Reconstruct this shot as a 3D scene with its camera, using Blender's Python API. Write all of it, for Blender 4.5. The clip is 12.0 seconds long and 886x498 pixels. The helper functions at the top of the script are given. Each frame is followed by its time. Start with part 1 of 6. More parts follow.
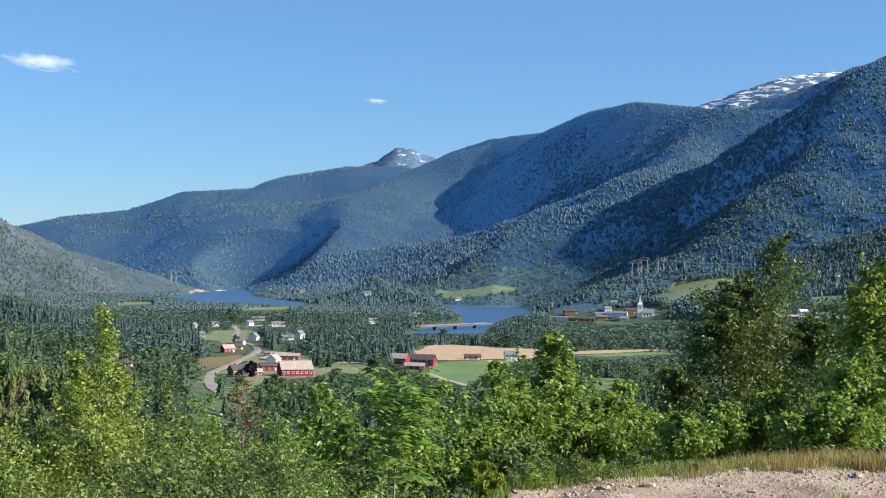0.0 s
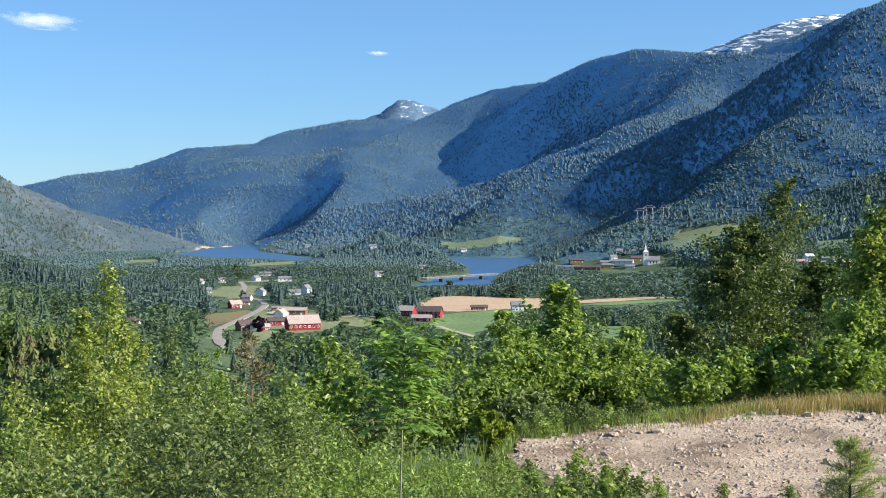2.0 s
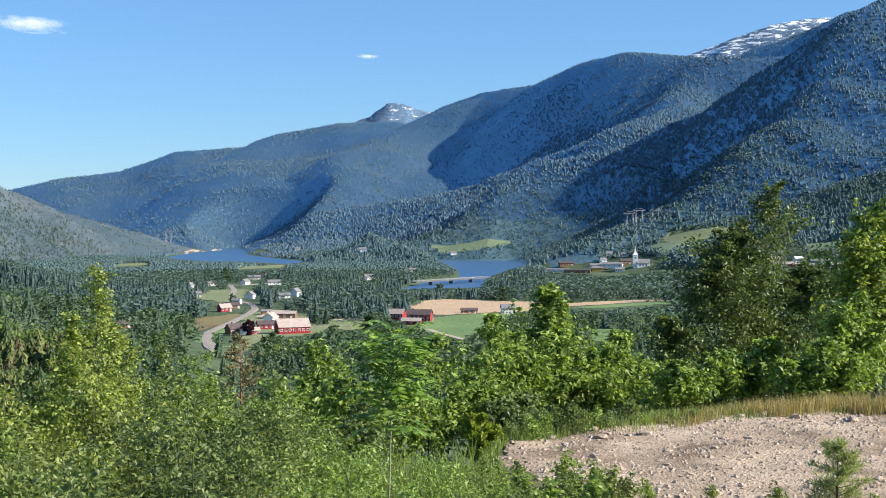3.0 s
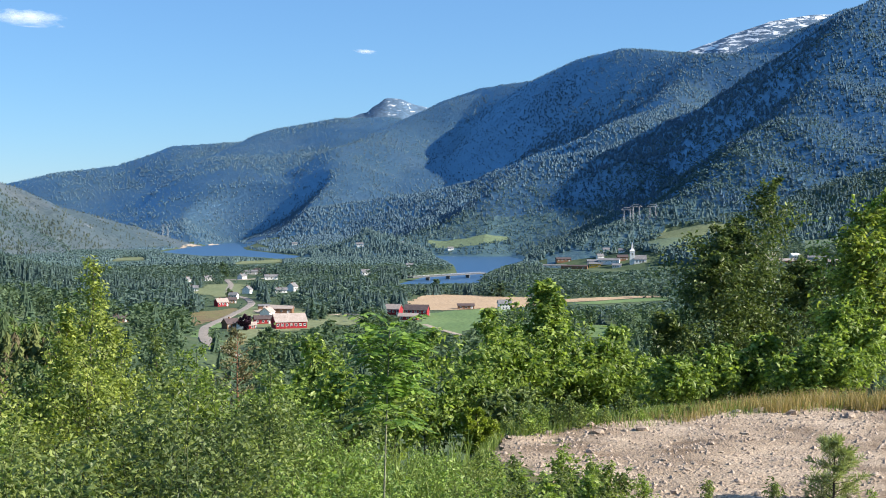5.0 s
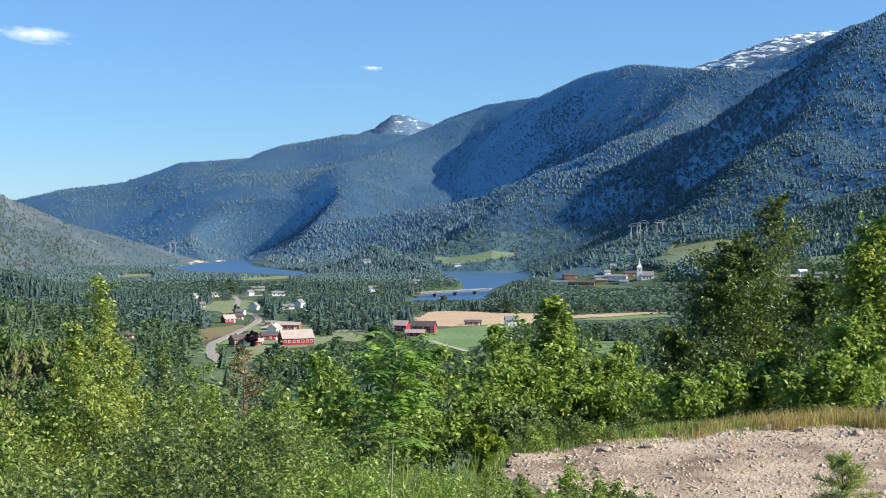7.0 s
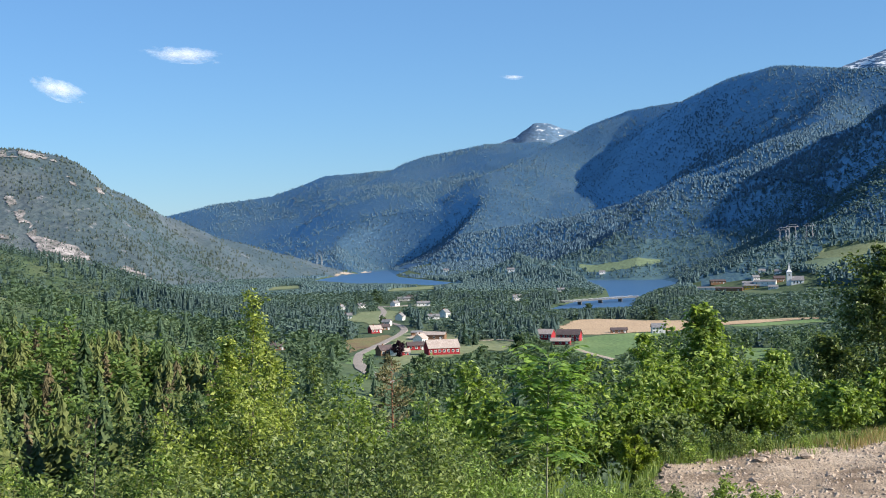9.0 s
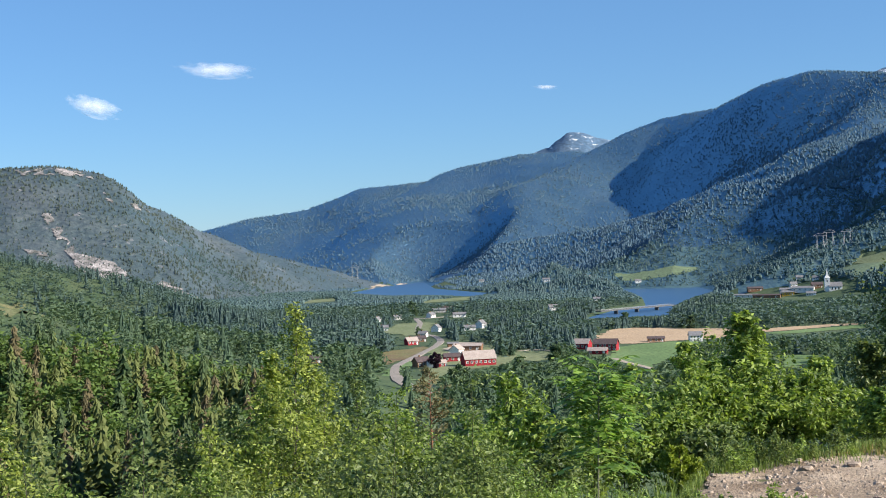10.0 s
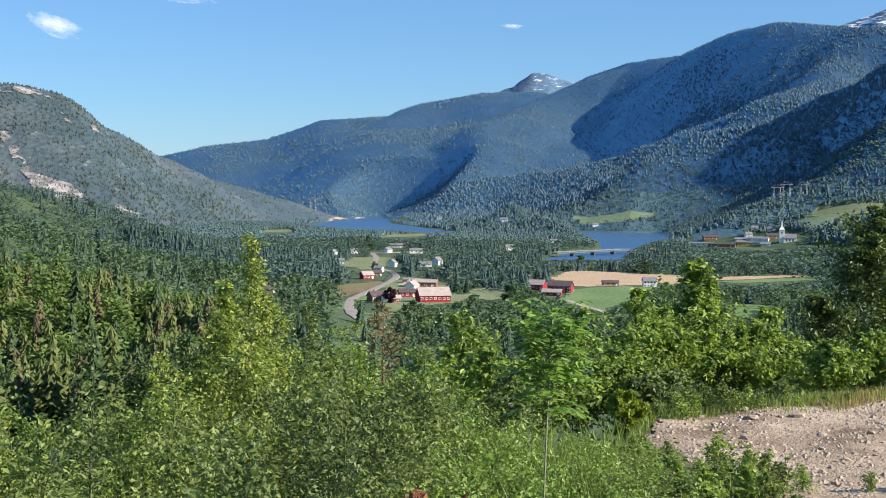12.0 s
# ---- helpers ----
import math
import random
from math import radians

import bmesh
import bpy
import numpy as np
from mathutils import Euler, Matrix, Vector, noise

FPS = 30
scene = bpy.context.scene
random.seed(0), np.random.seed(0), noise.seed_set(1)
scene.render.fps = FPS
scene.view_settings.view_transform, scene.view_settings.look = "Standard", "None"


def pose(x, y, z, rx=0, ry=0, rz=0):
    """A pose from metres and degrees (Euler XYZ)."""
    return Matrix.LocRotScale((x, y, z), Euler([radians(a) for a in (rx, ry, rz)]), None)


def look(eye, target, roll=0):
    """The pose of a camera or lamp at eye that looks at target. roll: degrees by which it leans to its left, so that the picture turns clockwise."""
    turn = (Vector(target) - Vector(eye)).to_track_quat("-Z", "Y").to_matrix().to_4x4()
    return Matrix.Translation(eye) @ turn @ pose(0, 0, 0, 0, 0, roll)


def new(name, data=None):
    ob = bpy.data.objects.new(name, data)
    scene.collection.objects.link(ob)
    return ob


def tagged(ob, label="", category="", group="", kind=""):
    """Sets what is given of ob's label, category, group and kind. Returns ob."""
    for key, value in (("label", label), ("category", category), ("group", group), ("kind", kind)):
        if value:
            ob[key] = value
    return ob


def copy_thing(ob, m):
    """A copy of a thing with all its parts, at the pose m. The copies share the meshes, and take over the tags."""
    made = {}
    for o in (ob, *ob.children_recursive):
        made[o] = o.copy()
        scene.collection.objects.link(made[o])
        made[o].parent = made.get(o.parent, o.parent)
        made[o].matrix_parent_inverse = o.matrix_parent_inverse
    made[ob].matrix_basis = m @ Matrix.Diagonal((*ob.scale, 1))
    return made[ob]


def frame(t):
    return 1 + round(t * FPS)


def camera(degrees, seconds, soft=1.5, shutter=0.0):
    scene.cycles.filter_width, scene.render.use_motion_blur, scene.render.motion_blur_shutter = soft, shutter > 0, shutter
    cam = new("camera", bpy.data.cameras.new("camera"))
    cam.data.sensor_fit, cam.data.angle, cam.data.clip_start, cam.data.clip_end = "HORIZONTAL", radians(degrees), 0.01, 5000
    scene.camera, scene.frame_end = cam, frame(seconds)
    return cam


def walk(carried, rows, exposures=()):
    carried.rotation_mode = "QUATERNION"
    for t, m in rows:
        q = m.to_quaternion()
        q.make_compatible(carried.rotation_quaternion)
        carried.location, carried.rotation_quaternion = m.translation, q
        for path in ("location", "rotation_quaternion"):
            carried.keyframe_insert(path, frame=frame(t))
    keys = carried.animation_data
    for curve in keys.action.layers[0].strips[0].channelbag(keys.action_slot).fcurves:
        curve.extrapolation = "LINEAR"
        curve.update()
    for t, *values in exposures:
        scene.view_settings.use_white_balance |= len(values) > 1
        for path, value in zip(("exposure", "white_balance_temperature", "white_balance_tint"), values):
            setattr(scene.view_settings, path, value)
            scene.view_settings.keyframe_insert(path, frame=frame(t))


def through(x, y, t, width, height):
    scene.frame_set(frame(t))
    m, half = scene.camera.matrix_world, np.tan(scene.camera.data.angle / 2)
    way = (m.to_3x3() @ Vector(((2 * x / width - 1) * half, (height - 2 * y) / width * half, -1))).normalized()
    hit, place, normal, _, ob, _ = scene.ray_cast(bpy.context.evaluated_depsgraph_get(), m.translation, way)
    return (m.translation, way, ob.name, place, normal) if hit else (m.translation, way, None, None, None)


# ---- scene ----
cam = camera(35.6, 12.0, soft=1.0)
PATH = [
    (0.0, pose(-0.019, -0.039, 1.622, 90.570, -1.055, 0.266)),
    (0.5, pose(-0.017, -0.018, 1.620, 88.751, -0.481, 0.338)),
    (1.0, pose(-0.016, 0.007, 1.611, 88.673, 0.025, 0.501)),
    (1.5, pose(-0.012, -0.008, 1.614, 88.565, 0.123, 0.560)),
    (2.0, pose(-0.013, -0.012, 1.614, 88.562, 0.098, 0.469)),
    (2.5, pose(-0.009, -0.035, 1.618, 88.691, 0.169, 0.272)),
    (3.0, pose(-0.007, -0.038, 1.612, 88.692, 0.164, 0.043)),
    (5.0, pose(-0.005, -0.005, 1.601, 88.503, -0.056, -0.075)),
    (5.5, pose(0.000, -0.000, 1.600, 88.569, -0.000, 0.000)),
    (6.0, pose(0.002, 0.002, 1.604, 88.743, 0.055, 0.058)),
    (6.5, pose(-0.002, -0.008, 1.609, 89.003, 0.014, 0.139)),
    (8.5, pose(-0.004, 0.006, 1.606, 89.302, -0.286, 2.137)),
    (9.0, pose(-0.030, 0.038, 1.619, 89.601, 1.036, 6.166)),
    (9.5, pose(-0.062, 0.080, 1.630, 90.699, 2.097, 8.379)),
    (10.0, pose(-0.075, 0.070, 1.621, 90.098, 1.858, 7.618)),
    (10.5, pose(-0.075, 0.081, 1.617, 88.627, 1.556, 7.453)),
    (11.0, pose(-0.080, 0.144, 1.622, 87.663, 0.788, 6.603)),
    (11.5, pose(-0.076, 0.127, 1.625, 88.254, 0.221, 6.187)),
    (12.0, pose(-0.076, 0.074, 1.629, 87.436, -0.605, 5.929)),
]
walk(cam, PATH, [(0.0, 0.91), (0.6, 1.03), (8.4, 1.01), (9.5, 0.78), (10.5, 0.92), (12.0, 0.92)])

# ---------------------------------------------------------------- light
SUN_AZ, SUN_EL = 101.0, 30.0
world = bpy.data.worlds.new("sky")
scene.world = world
world.use_nodes = True
wn = world.node_tree.nodes
sky = wn.new("ShaderNodeTexSky")
sky.sky_type = "NISHITA"
sky.sun_disc = False
sky.sun_elevation, sky.sun_rotation = radians(SUN_EL), radians(SUN_AZ)
sky.altitude, sky.air_density, sky.dust_density, sky.ozone_density = 200, 1.0, 0.0, 8.0
wn["Background"].inputs["Strength"].default_value = 0.073
tint = wn.new("ShaderNodeMix")
tint.data_type, tint.blend_type = "RGBA", "MULTIPLY"
tint.inputs[0].default_value = 1.0
tint.inputs[7].default_value = (0.84, 0.96, 1.06, 1)
world.node_tree.links.new(sky.outputs[0], tint.inputs[6])
veil = wn.new("ShaderNodeMix")
veil.data_type = "RGBA"
veil.inputs[0].default_value = 0.24
veil.inputs[7].default_value = (2.0, 3.9, 6.2, 1)
world.node_tree.links.new(tint.outputs[2], veil.inputs[6])
world.node_tree.links.new(veil.outputs[2], wn["Background"].inputs["Color"])
sun = new("sun", bpy.data.lights.new("sun", "SUN"))
sun.data.energy, sun.data.angle, sun.data.color = 5.0, radians(0.5), (1.0, 0.91, 0.79)
SUN_DIR = Vector((math.sin(radians(SUN_AZ)) * math.cos(radians(SUN_EL)), math.cos(radians(SUN_AZ)) * math.cos(radians(SUN_EL)), math.sin(radians(SUN_EL))))
sun.matrix_world = look(SUN_DIR * 200, (0, 0, 0))

rng = np.random.default_rng(7)
EYE = 1.6


# ---------------------------------------------------------------- materials
def material(name, base, rough=0.8, metal=0.0, spec=0.3):
    m = bpy.data.materials.new(name)
    m.use_nodes = True
    b = m.node_tree.nodes["Principled BSDF"]
    b.inputs["Base Color"].default_value = (*base, 1)
    b.inputs["Roughness"].default_value = rough
    b.inputs["Metallic"].default_value = metal
    b.inputs["Specular IOR Level"].default_value = spec
    return m


def node(m, kind, **values):
    n = m.node_tree.nodes.new(kind)
    for key, v in values.items():
        n.inputs[key].default_value = v
    return n


def wire(m, a, b):
    m.node_tree.links.new(a, b)


def coords(m, scale=(1, 1, 1)):
    g = node(m, "ShaderNodeNewGeometry")
    mp = node(m, "ShaderNodeMapping", Scale=scale)
    wire(m, g.outputs["Position"], mp.inputs["Vector"])
    return mp.outputs[0]


def ramp(m, fac, stops):
    r = node(m, "ShaderNodeValToRGB")
    el = r.color_ramp.elements
    while len(el) < len(stops):
        el.new(0.5)
    for e, (p, c) in zip(el, stops):
        e.position, e.color = p, (*c, 1)
    wire(m, fac, r.inputs[0])
    return r.outputs[0]


def mixed(m, a, b, fac, mode="MIX"):
    n = m.node_tree.nodes.new("ShaderNodeMix")
    n.data_type, n.blend_type = "RGBA", mode
    for v, k in ((fac, 0), (a, 6), (b, 7)):
        if hasattr(v, "links"):
            wire(m, v, n.inputs[k])
        elif k == 0:
            n.inputs[0].default_value = v
        else:
            n.inputs[k].default_value = (*v, 1)
    return n.outputs[2]


def noisy(name, colours, scale, rough=0.85, bump=0.0, detail=6.0, fine=None, stretch=(1, 1, 1), spec=0.25, distance=0.02):
    """Two scales of noise between the colours given, with relief."""
    m = material(name, colours[0], rough, spec=spec)
    b = m.node_tree.nodes["Principled BSDF"]
    c = coords(m, stretch)
    n = node(m, "ShaderNodeTexNoise", Scale=scale, Detail=detail, Roughness=0.6)
    wire(m, c, n.inputs["Vector"])
    k = len(colours)
    col = ramp(m, n.outputs[0], [(0.3 + 0.4 * i / max(1, k - 1), q) for i, q in enumerate(colours)])
    n2 = node(m, "ShaderNodeTexNoise", Scale=fine or scale * 9, Detail=4.0)
    wire(m, c, n2.inputs["Vector"])
    shade = ramp(m, n2.outputs[0], [(0.3, (0.62, 0.62, 0.62)), (0.7, (1.25, 1.25, 1.25))])
    wire(m, mixed(m, col, shade, 1.0, "MULTIPLY"), b.inputs["Base Color"])
    if bump:
        bp = node(m, "ShaderNodeBump", Strength=bump, Distance=distance)
        wire(m, n2.outputs[0], bp.inputs["Height"])
        wire(m, bp.outputs[0], b.inputs["Normal"])
    return m


def foliage(name, dark, light, through=0.35, rough=0.5, patch=0.0, spec=0.35, bloom=0.0, lit=(1.2, 1.25, 0.6)):
    """Leaves or needles: each island its own tone, some light shining through."""
    m = material(name, dark, rough, spec=spec)
    b = m.node_tree.nodes["Principled BSDF"]
    b.inputs["Sheen Weight"].default_value, b.inputs["Sheen Roughness"].default_value = bloom, 0.6
    b.inputs["Sheen Tint"].default_value = (0.7, 0.85, 1.0, 1)
    g = node(m, "ShaderNodeNewGeometry")
    k = g.outputs["Random Per Island"]
    if patch:
        n = node(m, "ShaderNodeTexNoise", Scale=patch, Detail=3.0)
        wire(m, g.outputs["Position"], n.inputs["Vector"])
        a = m.node_tree.nodes.new("ShaderNodeMath")
        a.operation = "MULTIPLY_ADD"
        wire(m, k, a.inputs[0])
        a.inputs[1].default_value = 0.45
        s = m.node_tree.nodes.new("ShaderNodeMapRange")
        wire(m, n.outputs[0], s.inputs[0])
        s.inputs[1].default_value, s.inputs[2].default_value = 0.3, 0.7
        s.inputs[3].default_value, s.inputs[4].default_value = 0.0, 0.55
        wire(m, s.outputs[0], a.inputs[2])
        k = a.outputs[0]
    mid = tuple((p + q) / 2 for p, q in zip(dark, light))
    col = ramp(m, k, [(0.05, dark), (0.55, mid), (0.95, light)])
    wire(m, col, b.inputs["Base Color"])
    if through:
        t = node(m, "ShaderNodeBsdfTranslucent")
        warm = mixed(m, col, lit, 1.0, "MULTIPLY")
        wire(m, warm, t.inputs[0])
        mx = node(m, "ShaderNodeMixShader", Fac=through)
        wire(m, b.outputs[0], mx.inputs[1])
        wire(m, t.outputs[0], mx.inputs[2])
        wire(m, mx.outputs[0], m.node_tree.nodes["Material Output"].inputs[0])
    return m


def haze_gloss(m, ior, rough, tint=(0.36, 0.7, 1.0)):
    """A broad blue-tinted gloss that stands in for distance haze by mirroring the sky."""
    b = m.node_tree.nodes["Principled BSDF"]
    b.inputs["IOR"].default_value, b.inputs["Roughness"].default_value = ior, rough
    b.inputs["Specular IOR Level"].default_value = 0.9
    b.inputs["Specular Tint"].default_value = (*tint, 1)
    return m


M_FLOOR = noisy("forest_floor", [(0.04, 0.072, 0.035), (0.068, 0.105, 0.05), (0.1, 0.13, 0.065)], 0.02, bump=0.4, fine=0.4)
M_NEAR = noisy("mossy_soil", [(0.05, 0.06, 0.022), (0.09, 0.1, 0.035), (0.14, 0.12, 0.06)], 0.8, bump=0.6, fine=14)
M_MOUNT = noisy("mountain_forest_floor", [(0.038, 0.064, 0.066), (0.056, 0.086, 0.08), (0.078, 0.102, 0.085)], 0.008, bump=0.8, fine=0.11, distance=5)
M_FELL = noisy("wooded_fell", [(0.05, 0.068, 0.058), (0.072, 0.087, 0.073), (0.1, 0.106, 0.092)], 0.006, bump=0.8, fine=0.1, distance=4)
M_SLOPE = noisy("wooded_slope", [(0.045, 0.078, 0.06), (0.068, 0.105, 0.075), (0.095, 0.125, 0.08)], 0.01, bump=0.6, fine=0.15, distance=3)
M_ROCK = noisy("rock_face", [(0.09, 0.1, 0.09), (0.17, 0.165, 0.16), (0.3, 0.28, 0.275), (0.46, 0.43, 0.42)], 0.06, bump=0.8, fine=0.3, distance=2)


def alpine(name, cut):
    # rock colour pushed to blue, which paints in the haze of distance
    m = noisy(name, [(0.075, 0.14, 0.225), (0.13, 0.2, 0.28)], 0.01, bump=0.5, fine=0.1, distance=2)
    b = m.node_tree.nodes["Principled BSDF"]
    rock = b.inputs["Base Color"].links[0].from_socket
    n = node(m, "ShaderNodeTexNoise", Scale=0.03, Detail=7.0, Roughness=0.65, Distortion=0.6)
    wire(m, coords(m, (1.0, 0.4, 3.4)), n.inputs["Vector"])
    mask = ramp(m, n.outputs[0], [(cut, (0, 0, 0)), (cut + 0.05, (1, 1, 1))])
    wire(m, mixed(m, rock, (0.85, 0.88, 0.9), mask), b.inputs["Base Color"])
    return m


def rocky(m):
    b = m.node_tree.nodes["Principled BSDF"]
    green = b.inputs["Base Color"].links[0].from_socket
    n = node(m, "ShaderNodeTexNoise", Scale=0.035, Detail=6.0, Roughness=0.65)
    wire(m, coords(m, (1.0, 1.0, 0.5)), n.inputs["Vector"])
    mask = ramp(m, n.outputs[0], [(0.62, (0, 0, 0)), (0.7, (1, 1, 1))])
    wire(m, mixed(m, green, (0.27, 0.25, 0.24), mask), b.inputs["Base Color"])


rocky(M_FELL)
M_SNOW = alpine("hazed_alpine_rock_and_snow", 0.505)
M_DOME = alpine("hazed_rocky_dome_with_snow", 0.585)
M_SPRUCE = foliage("spruce_needles", (0.044, 0.084, 0.058), (0.112, 0.168, 0.095), 0.3, 0.7, 0.05, spec=0.15, lit=(1.0, 1.15, 0.8))
# next two: distance haze put into the needle colour as blue
M_VALLEYHAZE = foliage("hazed_valley_spruce_needles", (0.042, 0.08, 0.08), (0.102, 0.154, 0.138), 0.3, 0.7, 0.05, spec=0.15, lit=(1.0, 1.15, 0.85))
M_FARHAZE = foliage("hazed_far_spruce", (0.085, 0.155, 0.225), (0.135, 0.21, 0.255), 0.22, 0.8, 0.01, spec=0.1, lit=(1.0, 1.1, 1.0))
M_FELLWOOD = foliage("fell_spruce", (0.055, 0.085, 0.075), (0.1, 0.13, 0.105), 0.3, 0.7, 0.01, lit=(1.0, 1.1, 1.0))
# middle-distance needles, blued in the base colour for haze
M_MIDHAZE = foliage("hazed_mid_spruce", (0.08, 0.145, 0.165), (0.16, 0.23, 0.225), 0.3, 0.75, 0.03, spec=0.1, lit=(1.0, 1.1, 0.9))
# raised IOR and blue specular imitate haze over the far slopes
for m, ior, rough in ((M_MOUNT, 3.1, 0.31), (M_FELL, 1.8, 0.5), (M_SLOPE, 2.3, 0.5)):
    haze_gloss(m, ior, rough)
M_PINE = foliage("pine_needles", (0.1, 0.1, 0.045), (0.22, 0.2, 0.09), 0.15, 0.6)
M_SEEDLING = foliage("seedling_needles", (0.2, 0.25, 0.1), (0.38, 0.43, 0.19), 0.35, 0.6)
M_HILLDARK = foliage("dark_spruce_needles", (0.045, 0.08, 0.032), (0.1, 0.14, 0.06), 0.2, 0.65, spec=0.15)
M_HILLRUST = foliage("rusty_pine_needles", (0.1, 0.09, 0.045), (0.17, 0.14, 0.075), 0.18, 0.65, spec=0.15)
M_HILL = foliage("hillside_spruce_needles", (0.085, 0.115, 0.035), (0.18, 0.205, 0.07), 0.2, 0.65, 0.06, spec=0.15)
M_BROAD = foliage("broadleaf_crown", (0.056, 0.1, 0.062), (0.142, 0.2, 0.106), 0.3, 0.7, 0.04, spec=0.15)
# these two crowns carry distance haze as extra blue in their green
M_VALLEYBROADHAZE = foliage("hazed_valley_broadleaf_crown", (0.053, 0.098, 0.092), (0.134, 0.19, 0.15), 0.3, 0.7, 0.04, spec=0.15)
M_FARBROADHAZE = foliage("hazed_far_broadleaf_crown", (0.072, 0.135, 0.145), (0.155, 0.23, 0.21), 0.3, 0.7, 0.04, spec=0.15)
M_HILLBIRCH = foliage("hillside_birch_leaves", (0.09, 0.15, 0.04), (0.16, 0.235, 0.065), 0.3, 0.6, 0.05, spec=0.15)
M_BIRCH = foliage("birch_leaves", (0.072, 0.128, 0.026), (0.36, 0.465, 0.115), 0.42, 0.45, spec=0.3)
M_YELLOW = foliage("young_birch_leaves", (0.09, 0.135, 0.026), (0.41, 0.475, 0.115), 0.42, 0.45, spec=0.3)
M_DARKLEAF = foliage("dark_birch_leaves", (0.045, 0.08, 0.025), (0.22, 0.285, 0.09), 0.36, 0.45, spec=0.3)
# darker copy of the birch leaf, with shade put into its colour
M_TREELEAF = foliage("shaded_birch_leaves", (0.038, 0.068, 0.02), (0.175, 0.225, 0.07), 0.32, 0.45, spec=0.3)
M_ROWAN = foliage("rowan_leaves", (0.09, 0.18, 0.03), (0.31, 0.46, 0.11), 0.42, 0.42)
M_UNDER = foliage("undergrowth_leaves", (0.06, 0.1, 0.028), (0.26, 0.32, 0.105), 0.38, 0.45, spec=0.3)
M_UNDERPALE = foliage("pale_undergrowth_leaves", (0.09, 0.135, 0.038), (0.31, 0.37, 0.115), 0.38, 0.48, spec=0.25)
M_UNDERDARK = foliage("dark_undergrowth_leaves", (0.04, 0.07, 0.024), (0.19, 0.245, 0.085), 0.36, 0.45, spec=0.3)
M_HERB = foliage("herb_leaves", (0.11, 0.19, 0.035), (0.31, 0.42, 0.1), 0.35, 0.44)
M_JUNIPER = foliage("juniper_needles", (0.14, 0.2, 0.02), (0.3, 0.36, 0.05), 0.3, 0.5)
M_GRASS = foliage("green_grass", (0.1, 0.155, 0.035), (0.25, 0.32, 0.085), 0.3, 0.5)
M_HAY = foliage("dry_grass", (0.2, 0.165, 0.065), (0.42, 0.32, 0.15), 0.3, 0.6)
M_COPPER = foliage("copper_beech_leaves", (0.03, 0.014, 0.024), (0.065, 0.028, 0.045), 0.1, 0.6, spec=0.2)
M_ROWANSTEM = noisy("pale_rowan_bark", [(0.17, 0.17, 0.1), (0.3, 0.31, 0.2)], 25)
M_BARK = noisy("grey_bark", [(0.05, 0.042, 0.034), (0.11, 0.095, 0.08)], 20, bump=0.5)
M_STALK = noisy("green_stalk", [(0.05, 0.065, 0.025), (0.1, 0.11, 0.05)], 20)
M_BIRCHBARK = noisy("birch_bark", [(0.12, 0.1, 0.09), (0.55, 0.52, 0.47), (0.62, 0.6, 0.55)], 9, bump=0.3, stretch=(1, 1, 0.4))
M_PINEBARK = noisy("pine_bark", [(0.16, 0.08, 0.05), (0.3, 0.15, 0.08)], 14, bump=0.6)
M_ROT = noisy("rotten_wood", [(0.2, 0.07, 0.03), (0.36, 0.16, 0.08)], 12, bump=0.8)
M_GRAVEL = noisy("gravel", [(0.18, 0.125, 0.08), (0.4, 0.31, 0.22), (0.55, 0.44, 0.33)], 1.1, bump=1.0, fine=45, distance=0.03)
M_STONE = noisy("pale_stone", [(0.28, 0.215, 0.16), (0.5, 0.41, 0.325)], 9, bump=0.6, fine=60)
M_TAN = noisy("ploughed_field", [(0.42, 0.3, 0.19), (0.5, 0.37, 0.24)], 0.03, fine=0.6)
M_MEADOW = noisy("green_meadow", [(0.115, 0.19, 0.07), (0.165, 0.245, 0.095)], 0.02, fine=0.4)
# meadow green with blue added, haze put into the colour
M_HAZEMEADOW = noisy("hazed_far_meadow", [(0.125, 0.18, 0.105), (0.165, 0.22, 0.13)], 0.015, fine=0.3)
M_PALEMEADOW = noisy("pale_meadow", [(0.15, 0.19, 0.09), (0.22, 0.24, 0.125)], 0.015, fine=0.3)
M_GLADE = noisy("rough_glade", [(0.1, 0.12, 0.05), (0.16, 0.17, 0.08), (0.2, 0.18, 0.1)], 0.08, fine=1)
M_YARD = noisy("farmyard_grit", [(0.36, 0.3, 0.24), (0.45, 0.38, 0.3)], 0.05, fine=1)
M_CUT = noisy("cleared_ground", [(0.16, 0.1, 0.065), (0.2, 0.17, 0.08), (0.14, 0.16, 0.06)], 0.06, fine=1)
M_ASPHALT = noisy("worn_asphalt", [(0.26, 0.235, 0.21), (0.34, 0.3, 0.265)], 0.1, fine=2)
M_RED = noisy("red_boards", [(0.27, 0.024, 0.034), (0.34, 0.034, 0.044)], 0.4, fine=4, stretch=(1, 1, 0.1))
M_WHITE = noisy("white_boards", [(0.72, 0.72, 0.7), (0.82, 0.82, 0.8)], 0.4, fine=4)
M_YELLOWWALL = noisy("yellow_boards", [(0.6, 0.36, 0.06), (0.7, 0.42, 0.08)], 0.4, fine=4)
M_BROWNWALL = noisy("brown_boards", [(0.18, 0.1, 0.06), (0.26, 0.15, 0.09)], 0.4, fine=4)
M_ROOF = noisy("weathered_roof", [(0.34, 0.28, 0.25), (0.46, 0.39, 0.35)], 0.5, fine=3)
M_DARKROOF = noisy("dark_roof", [(0.075, 0.058, 0.06), (0.125, 0.095, 0.095)], 0.5, fine=3)
M_GREYROOF = noisy("grey_roof", [(0.16, 0.16, 0.17), (0.24, 0.24, 0.25)], 0.5, fine=3)
